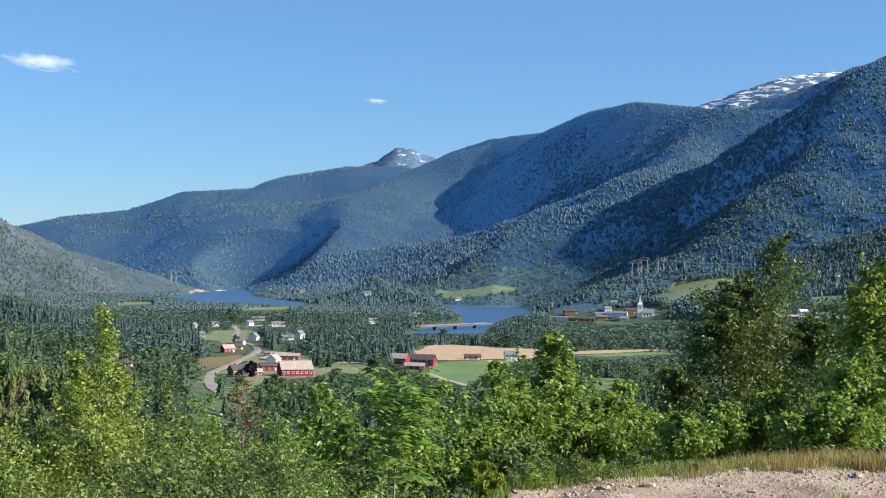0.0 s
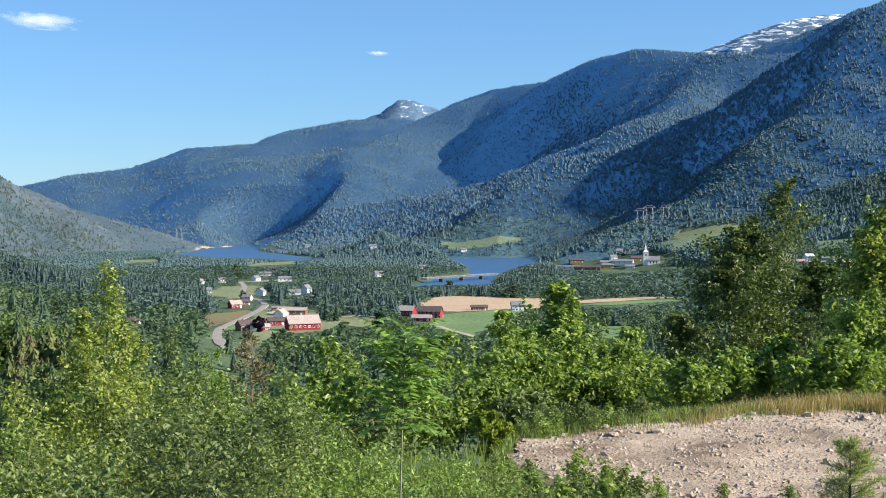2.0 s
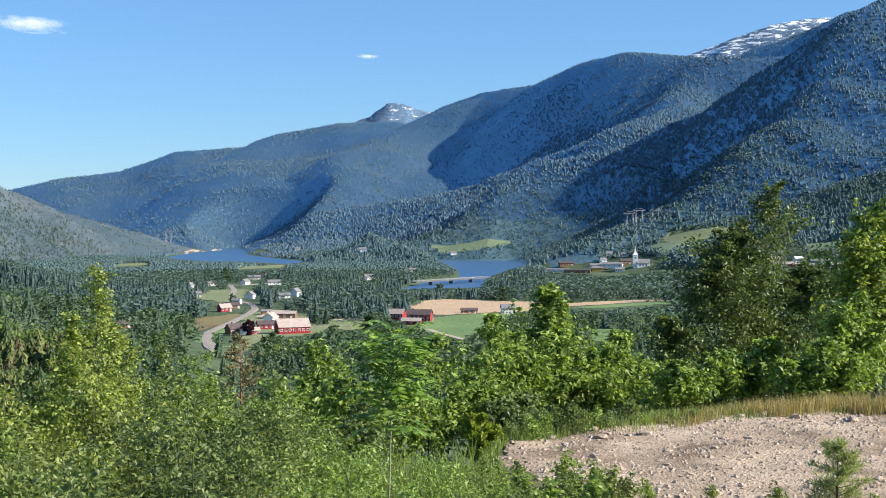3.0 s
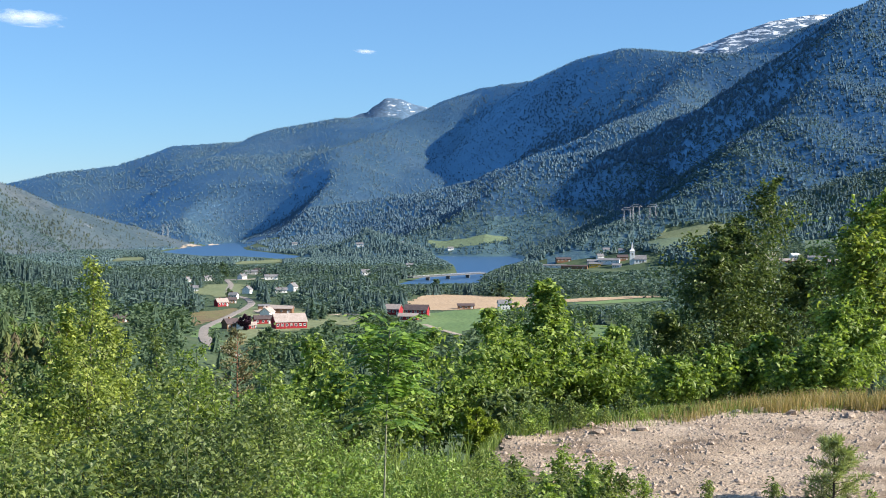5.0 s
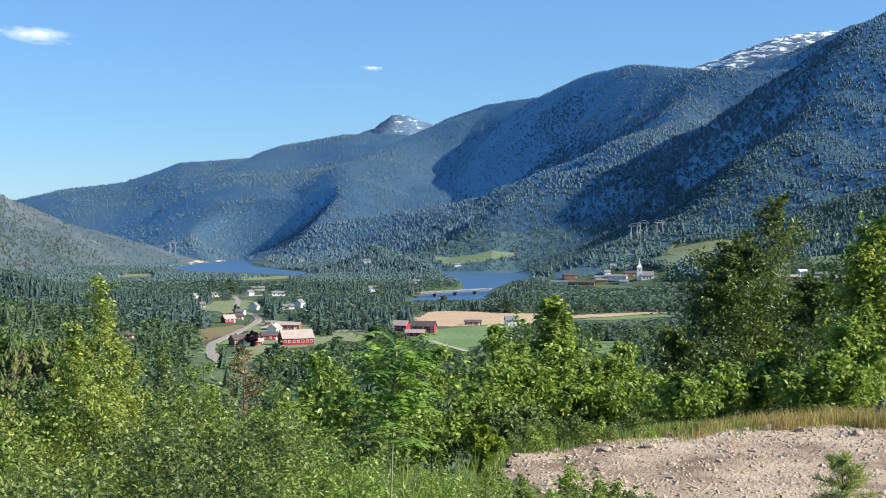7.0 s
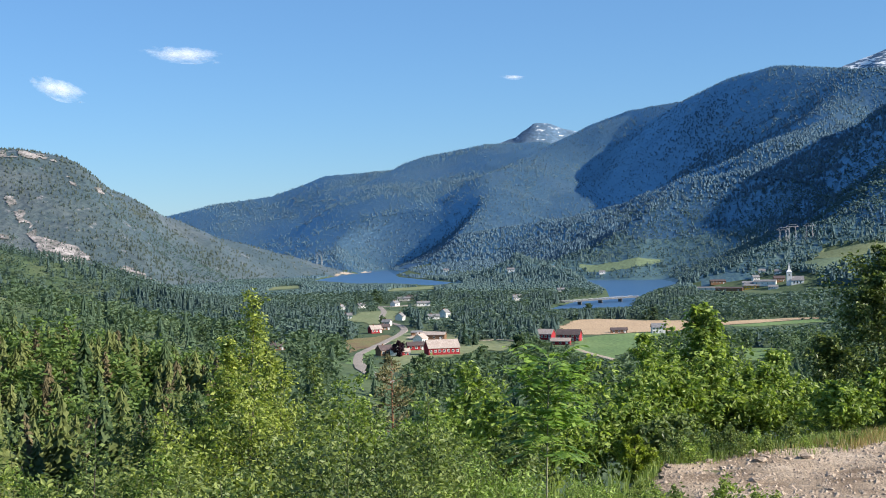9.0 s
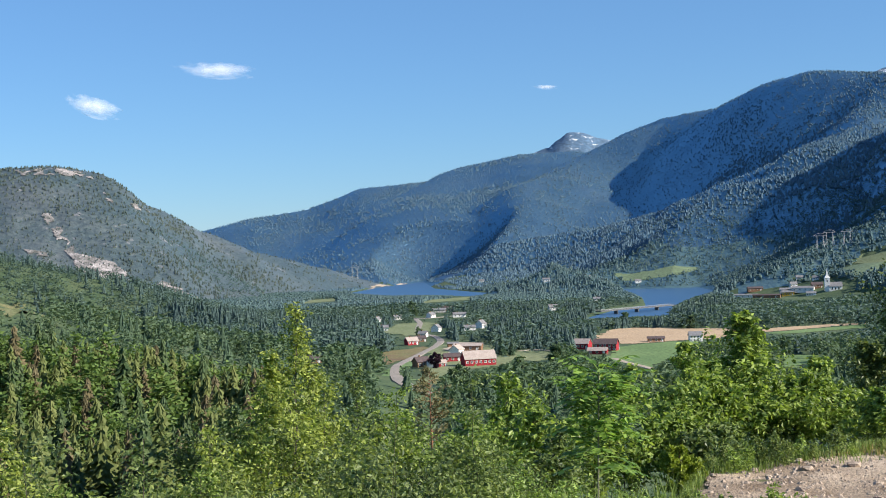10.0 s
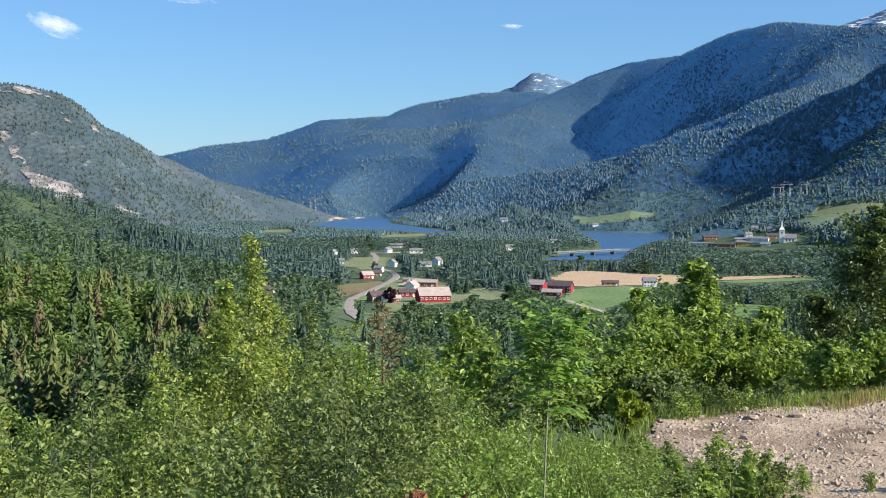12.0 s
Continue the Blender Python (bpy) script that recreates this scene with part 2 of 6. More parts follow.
M_PANE = material("window_glass", (0.03, 0.04, 0.05), 0.08, spec=0.6)
M_STEEL = noisy("galvanised_steel", [(0.3, 0.31, 0.32), (0.42, 0.43, 0.44)], 1.0)
M_DARKCONC = noisy("stained_concrete", [(0.1, 0.105, 0.11), (0.17, 0.17, 0.17)], 0.3)
M_CONCRETE = noisy("concrete", [(0.36, 0.36, 0.35), (0.46, 0.45, 0.43)], 0.3)


def water():
    m = material("river_water", (0.035, 0.1, 0.21), 0.34, spec=0.6)
    b = m.node_tree.nodes["Principled BSDF"]
    n = node(m, "ShaderNodeTexNoise", Scale=0.25, Detail=4.0)
    wire(m, coords(m, (1, 0.5, 1)), n.inputs["Vector"])
    bp = node(m, "ShaderNodeBump", Strength=0.8, Distance=0.6)
    wire(m, n.outputs[0], bp.inputs["Height"])
    wire(m, bp.outputs[0], b.inputs["Normal"])
    return m


M_WATER = water()


# ---------------------------------------------------------------- mesh helpers
def mesh_of(name, verts, faces, mats=(), index=None, smooth=False):
    """verts (n,3), faces: a list of index arrays, each (m,3) or (m,4)."""
    me = bpy.data.meshes.new(name)
    verts = np.asarray(verts, np.float32)
    faces = [np.asarray(f, np.int32) for f in (faces if isinstance(faces, list) else [faces]) if len(f)]
    loops = np.concatenate([f.ravel() for f in faces])
    sizes = np.concatenate([np.full(len(f), f.shape[1], np.int32) for f in faces])
    me.vertices.add(len(verts))
    me.vertices.foreach_set("co", verts.ravel())
    me.loops.add(len(loops))
    me.loops.foreach_set("vertex_index", loops)
    me.polygons.add(len(sizes))
    me.polygons.foreach_set("loop_start", np.concatenate([[0], np.cumsum(sizes)[:-1]]).astype(np.int32))
    me.polygons.foreach_set("use_smooth", np.full(len(sizes), bool(smooth)))
    for q in (mats if isinstance(mats, (list, tuple)) else [mats]):
        me.materials.append(q)
    if index is not None:
        me.polygons.foreach_set("material_index", np.asarray(index, np.int32))
    me.update(calc_edges=True)
    me.validate()
    return me


def mesh_part(name, me, parent=None, label=""):
    ob = new(name, me)
    if parent is not None:
        ob.parent = parent
    return tagged(ob, label)


def part(name, bm, mat, parent=None, label=""):
    me = bpy.data.meshes.new(name)
    bmesh.ops.recalc_face_normals(bm, faces=bm.faces)
    bm.to_mesh(me)
    bm.free()
    me.materials.append(mat)
    return mesh_part(name, me, parent, label)


def box(bm, x0, x1, y0, y1, z0, z1):
    v = [bm.verts.new(p) for p in ((x0, y0, z0), (x1, y0, z0), (x1, y1, z0), (x0, y1, z0), (x0, y0, z1), (x1, y0, z1), (x1, y1, z1), (x0, y1, z1))]
    for f in ((0, 3, 2, 1), (4, 5, 6, 7), (0, 1, 5, 4), (1, 2, 6, 5), (2, 3, 7, 6), (3, 0, 4, 7)):
        bm.faces.new([v[i] for i in f])


def bar(bm, a, b, w):
    a, b = Vector(a), Vector(b)
    d = (b - a).normalized()
    u = d.orthogonal().normalized() * w / 2
    w2 = d.cross(u)
    r = [[bm.verts.new(p + u * s + w2 * t) for s, t in ((1, 1), (-1, 1), (-1, -1), (1, -1))] for p in (a, b)]
    for i in range(4):
        bm.faces.new((r[0][i], r[0][(i + 1) % 4], r[1][(i + 1) % 4], r[1][i]))
    bm.faces.new(r[0][::-1])
    bm.faces.new(r[1])


# ---------------------------------------------------------------- lie of the land
def lattice(ix, iy, seed):
    h = (ix.astype(np.int64) * 374761393 + iy.astype(np.int64) * 668265263 + seed * 974711) & 0x7FFFFFFF
    h = ((h ^ (h >> 13)) * 1274126177) & 0x7FFFFFFF
    return ((h ^ (h >> 16)) & 0xFFFF) / 65535.0


def value_noise(x, y, seed=0):
    ix, iy = np.floor(x), np.floor(y)
    fx, fy = x - ix, y - iy
    fx, fy = fx * fx * (3 - 2 * fx), fy * fy * (3 - 2 * fy)
    a, b = lattice(ix, iy, seed), lattice(ix + 1, iy, seed)
    c, d = lattice(ix, iy + 1, seed), lattice(ix + 1, iy + 1, seed)
    return (a + (b - a) * fx) * (1 - fy) + (c + (d - c) * fx) * fy


def fbm(x, y, wave, seed=0, octaves=4):
    s, amp, tot = 0.0, 1.0, 0.0
    for k in range(octaves):
        s = s + amp * (value_noise(x / wave * 2 ** k, y / wave * 2 ** k, seed + k) - 0.5)
        tot += amp
        amp *= 0.5
    return 2 * s / tot


def plan(az, d):
    return d * math.sin(radians(az)), d * math.cos(radians(az))


# crest lines: bearing, elevation, distance; then the slopes to the left and to the right as one follows the line, the reach of the flanks, what covers them
RIDGES = {
    "far_hills": ([(-19.57, 0.66, 4600), (-17.79, 0.98, 4600), (-15.63, 1.49, 4600), (-13.21, 1.80, 4600), (-10.97, 2.62, 4600), (-7.78, 2.83, 4550), (-6.62, 3.41, 4500), (-4.30, 3.80, 4500), (-1.97, 3.88, 4450), (0.37, 3.51, 4400)], 0.28, 0.28, 1500, 1),
    "snow_dome": ([(-3.02, 4.06, 4800), (-2.62, 4.39, 4800), (-2.20, 4.67, 4800), (-1.68, 4.64, 4800), (-0.91, 4.37, 4800), (0.37, 4.07, 4800)], 0.6, 0.75, 700, 5),
    "main_range": ([(-2.20, 2.76, 4420), (-1.15, 3.97, 4450), (0.14, 4.58, 4480), (1.54, 5.08, 4480), (3.88, 5.38, 4200), (5.97, 6.28, 3950), (7.58, 6.62, 3760), (9.64, 6.40, 3540), (11.00, 6.31, 3400), (12.57, 6.27, 3350), (15.86, 6.41, 3300), (20.49, 6.97, 3250)], 0.5, 0.88, 900, 1),
    "spur_one": ([(1.29, 4.88, 4400), (-0.59, 4.19, 4330), (-1.97, 3.54, 4200), (-3.17, 2.89, 3950), (-4.43, 2.54, 3760), (-4.43, 2.00, 3620), (-4.57, 1.30, 3470), (-5.16, 0.60, 3330), (-6.21, 0.14, 3220)], 0.33, 0.72, 600, 1),
    "spur_two": ([(11.22, 6.30, 3480), (10.37, 6.05, 3420), (10.14, 5.28, 3280), (9.65, 4.33, 3060), (8.28, 3.86, 2960)], 0.42, 0.72, 500, 1),
    "front_hill": ([(9.92, 4.23, 3080), (8.51, 3.86, 2960), (6.90, 3.48, 2930), (5.97, 3.02, 2925), (4.12, 2.31, 2930), (2.72, 1.75, 2950), (1.55, 1.17, 2980), (-0.56, 0.70, 3050), (-3.37, 0.33, 3100), (-5.70, -0.00, 3150)], 0.42, 0.75, 620, 1),
    "snow_fell": ([(9.18, 6.16, 4700), (10.32, 6.59, 4700), (11.89, 7.14, 4700), (13.45, 7.61, 4700), (14.98, 7.81, 4700), (16.71, 7.78, 4700), (20.49, 7.62, 4700)], 0.62, 0.62, 900, 3),
    "dark_shoulder": ([(13.45, 6.83, 4300), (14.98, 7.30, 4250), (16.50, 7.97, 4200), (18.41, 8.25, 4150), (20.89, 8.45, 4100)], 0.62, 0.62, 700, 1),
    "right_mountain": ([(22.49, 10.03, 3400), (20.47, 9.53, 3080), (18.40, 8.66, 2780), (16.82, 7.91, 2650), (16.12, 6.93, 2550), (15.43, 5.35, 2450), (14.02, 3.90, 2350), (12.54, 3.20, 2290), (11.92, 2.49, 2230), (11.25, 1.92, 2200), (10.69, 1.24, 2160), (9.21, 0.51, 2110), (7.49, -0.25, 2060)], 0.42, 0.70, 520, 1),
    "right_foot": ([(22.55, 3.88, 2100), (18.46, 2.00, 2080), (15.89, 1.35, 2060), (14.15, 0.68, 2040), (11.93, -0.11, 2030)], 0.3, 0.35, 500, 0),
    "left_mountain": ([(-31.42, 3.86, 2750), (-27.35, 3.36, 2750), (-26.08, 3.47, 2750), (-24.78, 3.71, 2750), (-23.26, 3.75, 2750), (-21.72, 3.47, 2750), (-19.75, 2.09, 2780), (-17.63, 1.00, 2820), (-15.48, 0.09, 2880), (-12.71, -0.64, 2960), (-9.57, -1.23, 3050)], 0.5, 0.5, 600, 2),
    "left_shoulder": ([(-29.48, 1.43, 1750), (-26.17, 0.57, 1700), (-22.95, -0.25, 1650), (-19.65, -1.53, 1550), (-16.95, -2.45, 1450)], 0.25, 0.22, 700, 0),
    "left_clearing": ([(-28.73, -1.01, 640), (-26.23, -1.39, 640), (-24.95, -1.72, 630), (-23.46, -2.38, 610)], 0.25, 0.2, 300, 0),
    "left_wood": ([(-29.62, -4.35, 380), (-26.29, -4.65, 375), (-23.07, -5.25, 365), (-19.77, -6.3, 350), (-16.40, -7.7, 330), (-13.89, -8.4, 310)], 0.25, 0.12, 300, 0),
}
CRESTS = {}
for key, (pts, *rest) in RIDGES.items():
    CRESTS[key] = [(*plan(a, d), EYE + d * math.tan(radians(e)) - (-6 if d > 2500 else 4 if d > 1000 else 0)) for a, e, d in pts]
RISE_AZ = (-40, -11, -7.5, -5, 0, 8, 12, 18, 40)
RISE_AT = (3300, 3150, 2750, 2420, 2380, 2000, 1500, 1350, 1200)
RISE_BY = (0.02, 0.02, 0.05, 0.05, 0.05, 0.06, 0.10, 0.12, 0.12)
WATER_Z = -72.0


def near_ground(x, y):
    """The hilltop with its gravel pad, and the slope below it."""
    az, r = np.degrees(np.arctan2(x, y)), np.hypot(x, y)
    edge = np.interp(az, (-180, -90, -30, 0, 2.7, 18, 40, 90, 180), (40, 20, 7, 7.5, 12.0, 15.6, 18, 30, 40))
    top = -0.035 * np.minimum(r, edge)
    fall = np.maximum(0, r - edge)
    drop = 0.19 * fall * fall / (fall + 2.5)
    return top - drop + 0.05 * fbm(x, y, 3.0, 31) * np.clip(r / 4, 0, 1) + 0.9 * fbm(x, y, 60, 35) * np.clip((fall - 5) / 60, 0, 1)


def inside(poly, x, y):
    n, hit = len(poly), np.zeros(np.shape(x), bool)
    for i in range(n):
        (x0, y0), (x1, y1) = poly[i], poly[(i + 1) % n]
        with np.errstate(divide="ignore", invalid="ignore"):
            hit ^= ((y0 > y) != (y1 > y)) & (x < (x1 - x0) * (y - y0) / (y1 - y0) + x0)
    return hit


def edge_distance(poly, x, y):
    best = np.full(np.shape(x), 1e9)
    for (x0, y0), (x1, y1) in zip(poly, poly[1:] + poly[:1]):
        dx, dy = x1 - x0, y1 - y0
        t = np.clip(((x - x0) * dx + (y - y0) * dy) / (dx * dx + dy * dy + 1e-9), 0, 1)
        best = np.minimum(best, np.hypot(x - x0 - t * dx, y - y0 - t * dy))
    return best


def shore(points):
    """Outline of a sheet of water from bearings and elevations, at the water's level."""
    return [plan(a, (EYE - WATER_Z) / math.tan(radians(-e))) for a, e in points]


LAKES = [
    shore([(-0.33, -1.78), (1.55, -1.81), (2.84, -1.80), (3.54, -1.97), (2.72, -2.18), (1.83, -2.51), (1.55, -2.93), (-1.97, -3.00), (-0.56, -2.63), (0.66, -2.49), (0.52, -2.16)]),
    shore([(-11.55, -1.61), (-10.54, -1.43), (-9.40, -1.32), (-8.48, -1.23), (-8.02, -1.53), (-6.17, -1.75), (-5.24, -1.82), (-6.64, -1.91), (-8.25, -1.81), (-9.85, -1.78)]),
]


def terrain(x, y):
    """Height and the kind of cover."""
    x, y = np.asarray(x, float), np.asarray(y, float)
    az, r = np.degrees(np.arctan2(x, y)), np.hypot(x, y)
    z = EYE - 72.2 + np.interp(az, RISE_AZ, RISE_BY) * np.maximum(0, r - np.interp(az, RISE_AZ, RISE_AT))
    z = np.minimum(z, 60) + 1.2 * fbm(x, y, 180, 3)
    kind = np.zeros(x.shape, int)
    rough = 34 * fbm(x, y, 420, 11, 5) + 22 * (0.5 - np.abs(fbm(x, y, 170, 19, 3))) + 7 * fbm(x, y, 70, 23, 3)
    wx = x + 24 * fbm(x, y, 260, 61, 4) * np.clip((r - 1500) / 600, 0, 1)
    wy = y + 24 * fbm(x, y, 260, 67, 4) * np.clip((r - 1500) / 600, 0, 1)
    for key, (pts, left, right, reach, cover) in RIDGES.items():
        cr, ds, zs, sides = CRESTS[key], [], [], []
        for (x0, y0, z0), (x1, y1, z1) in zip(cr, cr[1:]):
            dx, dy = x1 - x0, y1 - y0
            t = np.clip(((wx - x0) * dx + (wy - y0) * dy) / (dx * dx + dy * dy), 0, 1)
            ex, ey = wx - x0 - t * dx, wy - y0 - t * dy
            ds.append(np.hypot(ex, ey))
            zs.append(z0 + (z1 - z0) * t)
            sides.append(dx * ey - dy * ex)
        best = np.min(ds, 0)
        share = [np.exp(-np.minimum(60, (d - best) / (5 + 0.045 * best))) for d in ds]
        zc = sum(w * h for w, h in zip(share, zs)) / sum(share)
        side = sum(w * np.sign(k) for w, k in zip(share, sides)) / sum(share)
        slope = right + (left - right) * np.clip(0.5 + side, 0, 1)
        if reach > 400:
            best = np.hypot(best, 45) - 45
        h = zc - slope * best * (1 - 0.3 * np.clip(best / (2 * reach), 0, 1))
        if reach > 400 and (cover or key == "right_foot"):
            h = h + (0.45 if key == "far_hills" else 1.0) * rough * np.clip(best / 160, 0, 1) * np.clip((h - z) / 60, 0, 1)
        else:
            h = h + 0.12 * rough * np.clip(best / 60, 0, 1)
        up = h > z
        kind = np.where(up, cover, kind)
        z = np.where(up, h, z)
    for poly, bank in zip(LAKES, (40, 26)):
        depth = np.where(inside(poly, x, y), 1, -1) * edge_distance(poly, x, y)
        z = np.minimum(z, WATER_Z - np.where(depth < 0, depth * 0.3 - (depth / bank) ** 2, np.minimum(depth * 0.25, 3)))
    hill = near_ground(x, y)
    z = np.maximum(z, hill)
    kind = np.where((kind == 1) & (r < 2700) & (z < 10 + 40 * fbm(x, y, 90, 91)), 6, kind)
    return z, np.where((hill >= z - 1e-6) & (r < 45), 4, kind)


def ground_z(x, y):
    return float(terrain(np.array([x]), np.array([y]))[0][0])


def on_ground(az, el, lift=0.0):
    """Where the line of sight at that bearing and elevation comes down."""
    d = np.concatenate([np.arange(3, 60, 0.25), np.arange(60, 600, 2.0), np.arange(600, 4900, 4.0)])
    z, _ = terrain(d * math.sin(radians(az)), d * math.cos(radians(az)))
    low = np.nonzero((EYE + d * math.tan(radians(el)) <= z + lift) & (d > 300))[0]
    k = low[0] if len(low) else len(d) - 1
    return (*plan(az, d[k]), z[k])


def build_ground():
    azs = np.concatenate([np.arange(-31, 23, 0.15), np.arange(23, 329, 6.0)])
    rs = np.concatenate([[0.6], np.arange(1.5, 24, 0.5), np.geomspace(24, 300, 40)[:-1], np.arange(300, 1500, 16), np.arange(1500, 4960, 24)])
    a, r = np.meshgrid(np.radians(azs), rs, indexing="ij")
    x, y = r * np.sin(a), r * np.cos(a)
    z, kind = terrain(x, y)
    n, m = a.shape
    idx = np.arange(n * m).reshape(n, m)
    nxt = np.roll(idx, -1, axis=0)
    quads = np.stack([idx[:, :-1], nxt[:, :-1], nxt[:, 1:], idx[:, 1:]], -1).reshape(-1, 4)
    mat = kind[:, :-1].reshape(-1)
    verts = np.stack([x, y, z], -1).reshape(-1, 3)
    centre = len(verts)
    verts = np.vstack([verts, [[0, 0, 0]]])
    fan = np.stack([np.full(n, centre), nxt[:, 0], idx[:, 0]], -1)
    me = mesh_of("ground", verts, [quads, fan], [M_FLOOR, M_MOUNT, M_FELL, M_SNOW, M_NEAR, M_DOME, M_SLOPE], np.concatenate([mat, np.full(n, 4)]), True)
    tagged(new("ground", me), "wooded valley floor and mountain slopes, grass, moss and rock", "ground", kind="structure")


build_ground()
FIELDS, SEEN = [], []


def drape(name, outline, mat, label, category, lift=0.25, kind="structure", step=None):
    """A sheet laid over the land inside an outline of bearings and elevations."""
    poly = [on_ground(a, e)[:2] for a, e in outline]
    xs, ys = [p[0] for p in poly], [p[1] for p in poly]
    span = max(max(xs) - min(xs), max(ys) - min(ys))
    step = step or span / 75
    gx, gy = np.meshgrid(np.arange(min(xs) - step, max(xs) + 2 * step, step), np.arange(min(ys) - step, max(ys) + 2 * step, step), indexing="ij")
    gz = terrain(gx, gy)[0] + lift
    n, m = gx.shape
    idx = np.arange(n * m).reshape(n, m)
    q = np.stack([idx[:-1, :-1], idx[1:, :-1], idx[1:, 1:], idx[:-1, 1:]], -1).reshape(-1, 4)
    px, py = (gx[:-1, :-1] + step / 2).ravel(), (gy[:-1, :-1] + step / 2).ravel()
    keep = inside(poly, px + 0.06 * span * fbm(px, py, span / 6, 5), py + 0.04 * span * fbm(px, py, span / 6, 9))
    if mat is M_ROCK:
        keep &= fbm(px, py, 26, 71, 3) > -0.3
    q = q[keep]
    if not len(q):
        return
    used, inv = np.unique(q, return_inverse=True)
    verts = np.stack([gx, gy, gz], -1).reshape(-1, 3)[used]
    ob = new(name, mesh_of(name, verts, inv.reshape(-1, 4), mat, smooth=True))
    tagged(ob, label, category, kind=kind)
    if mat is not M_ROCK:
        FIELDS.append(poly)
    if category not in ("clearing", "rock") or name == "cleared_slope":
        SEEN.append(poly)


drape("ploughed_field", [(-1.62, -4.03), (-1.15, -3.49), (0.14, -3.40), (1.55, -3.45), (4.71, -3.58), (7.84, -3.42), (9.22, -3.43), (7.61, -3.56), (4.59, -3.74), (2.84, -3.94), (0.14, -4.06)], M_TAN, "pale brown ploughed field on the valley floor", "field", step=2.2)
drape("meadow", [(-0.92, -4.22), (0.38, -4.08), (1.55, -4.01), (2.72, -4.05), (1.79, -4.57), (0.89, -5.06), (-0.21, -4.88), (-1.03, -4.69)], M_MEADOW, "mown green meadow beside the red farm", "field")
drape("meadow", [(5.06, -3.76), (7.61, -3.57), (9.56, -3.45), (9.45, -3.56), (6.46, -3.78)], M_MEADOW, "narrow green meadow strip along the ploughed field", "field")
drape("meadow", [(-0.56, -1.17), (1.08, -1.06), (2.77, -0.98), (2.72, -1.17), (1.55, -1.36), (0.38, -1.48), (-0.21, -1.50)], M_HAZEMEADOW, "long green meadow beyond the river", "field")
drape("meadow", [(7.61, -1.40), (8.75, -1.11), (10.58, -0.97), (11.93, -0.87), (10.81, -1.15), (9.21, -1.57)], M_HAZEMEADOW, "bright green meadow on the slope above the church", "field")
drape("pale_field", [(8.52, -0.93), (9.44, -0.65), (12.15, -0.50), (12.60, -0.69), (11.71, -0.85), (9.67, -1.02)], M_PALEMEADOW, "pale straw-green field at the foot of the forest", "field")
drape("meadow", [(14.38, -1.48), (14.82, -1.09), (16.56, -0.94), (16.78, -1.12), (15.70, -1.45)], M_HAZEMEADOW, "green meadow behind the birches", "field")
drape("meadow", [(-5.25, -4.48), (-4.67, -4.23), (-3.38, -4.28), (-2.91, -4.57), (-3.85, -4.68)], M_PALEMEADOW, "pale green paddock between the farms", "field")
drape("farmyard", [(-9.30, -5.09), (-9.07, -4.68), (-8.03, -3.99), (-7.22, -3.84), (-6.18, -3.85), (-5.60, -4.11), (-5.37, -4.71), (-6.65, -4.94), (-7.80, -5.11), (-8.50, -5.38)], M_PALEMEADOW, "worn grass farmyard around the red barns", "yard")
drape("farmyard", [(-7.75, -4.23), (-7.61, -3.95), (-7.11, -3.82), (-6.23, -3.85), (-6.37, -4.15), (-7.11, -4.33)], M_YARD, "pale gravel farmyard behind the red barn", "yard", lift=0.5)
drape("cleared_slope", [(-10.66, -4.29), (-9.98, -4.07), (-8.49, -3.92), (-8.31, -4.01), (-9.18, -4.44), (-10.09, -4.66)], M_CUT, "cleared brown slope beside the road", "clearing")
drape("meadow", [(-10.55, -4.79), (-9.87, -4.57), (-9.29, -4.47), (-9.75, -4.90), (-9.91, -5.22), (-10.44, -5.21)], M_MEADOW, "green verge beside the road bend", "field")
drape("meadow", [(5.88, -4.66), (7.15, -4.63), (7.62, -4.83), (6.46, -5.17), (6.00, -5.08)], M_MEADOW, "small green meadow among the woods", "field")
drape("meadow", [(-10.20, -3.23), (-9.63, -2.96), (-8.03, -2.93), (-7.80, -3.09), (-8.49, -3.32), (-9.41, -3.52)], M_PALEMEADOW, "grassy village plots", "field")
drape("meadow", [(-8.60, -2.13), (-8.37, -2.00), (-6.64, -1.93), (-6.52, -2.05)], M_PALEMEADOW, "pale meadow beside the river", "field")
drape("meadow", [(-13.57, -1.96), (-13.23, -1.85), (-12.34, -1.81), (-12.00, -1.90)], M_PALEMEADOW, "small pale meadow near the river", "field")
drape("clearing", [(-27.50, -1.40), (-25.80, -1.41), (-24.74, -1.75), (-23.56, -2.33), (-24.54, -2.33), (-27.52, -2.17)], M_GLADE, "sunlit grassy clearing on the hillside", "clearing")
drape("river_reach", [(-8.11, -1.21), (-7.67, -1.02), (-7.10, -0.98), (-7.14, -1.12), (-7.79, -1.23)], M_WATER, "far blue river reach", "river", lift=1.0)
drape("rock_scar", [(-24.02, 1.94), (-23.54, 1.81), (-22.58, 0.76), (-22.44, 0.35), (-21.06, -0.21), (-20.96, -0.49), (-21.74, -0.59), (-22.50, -0.04), (-23.14, 0.55)], M_ROCK, "bare pale rock scar on the mountainside", "rock", lift=1.5, step=3.0)
drape("rock_scar", [(-24.56, 0.60), (-23.63, 0.43), (-23.59, 0.25), (-24.24, 0.32)], M_ROCK, "small bare rock patch on the mountainside", "rock", lift=1.5)
drape("rock_scar", [(-19.84, -0.55), (-19.17, -0.79), (-17.72, -1.72), (-18.07, -1.85), (-19.41, -1.08)], M_ROCK, "narrow stony gully on the mountainside", "rock", lift=1.2)
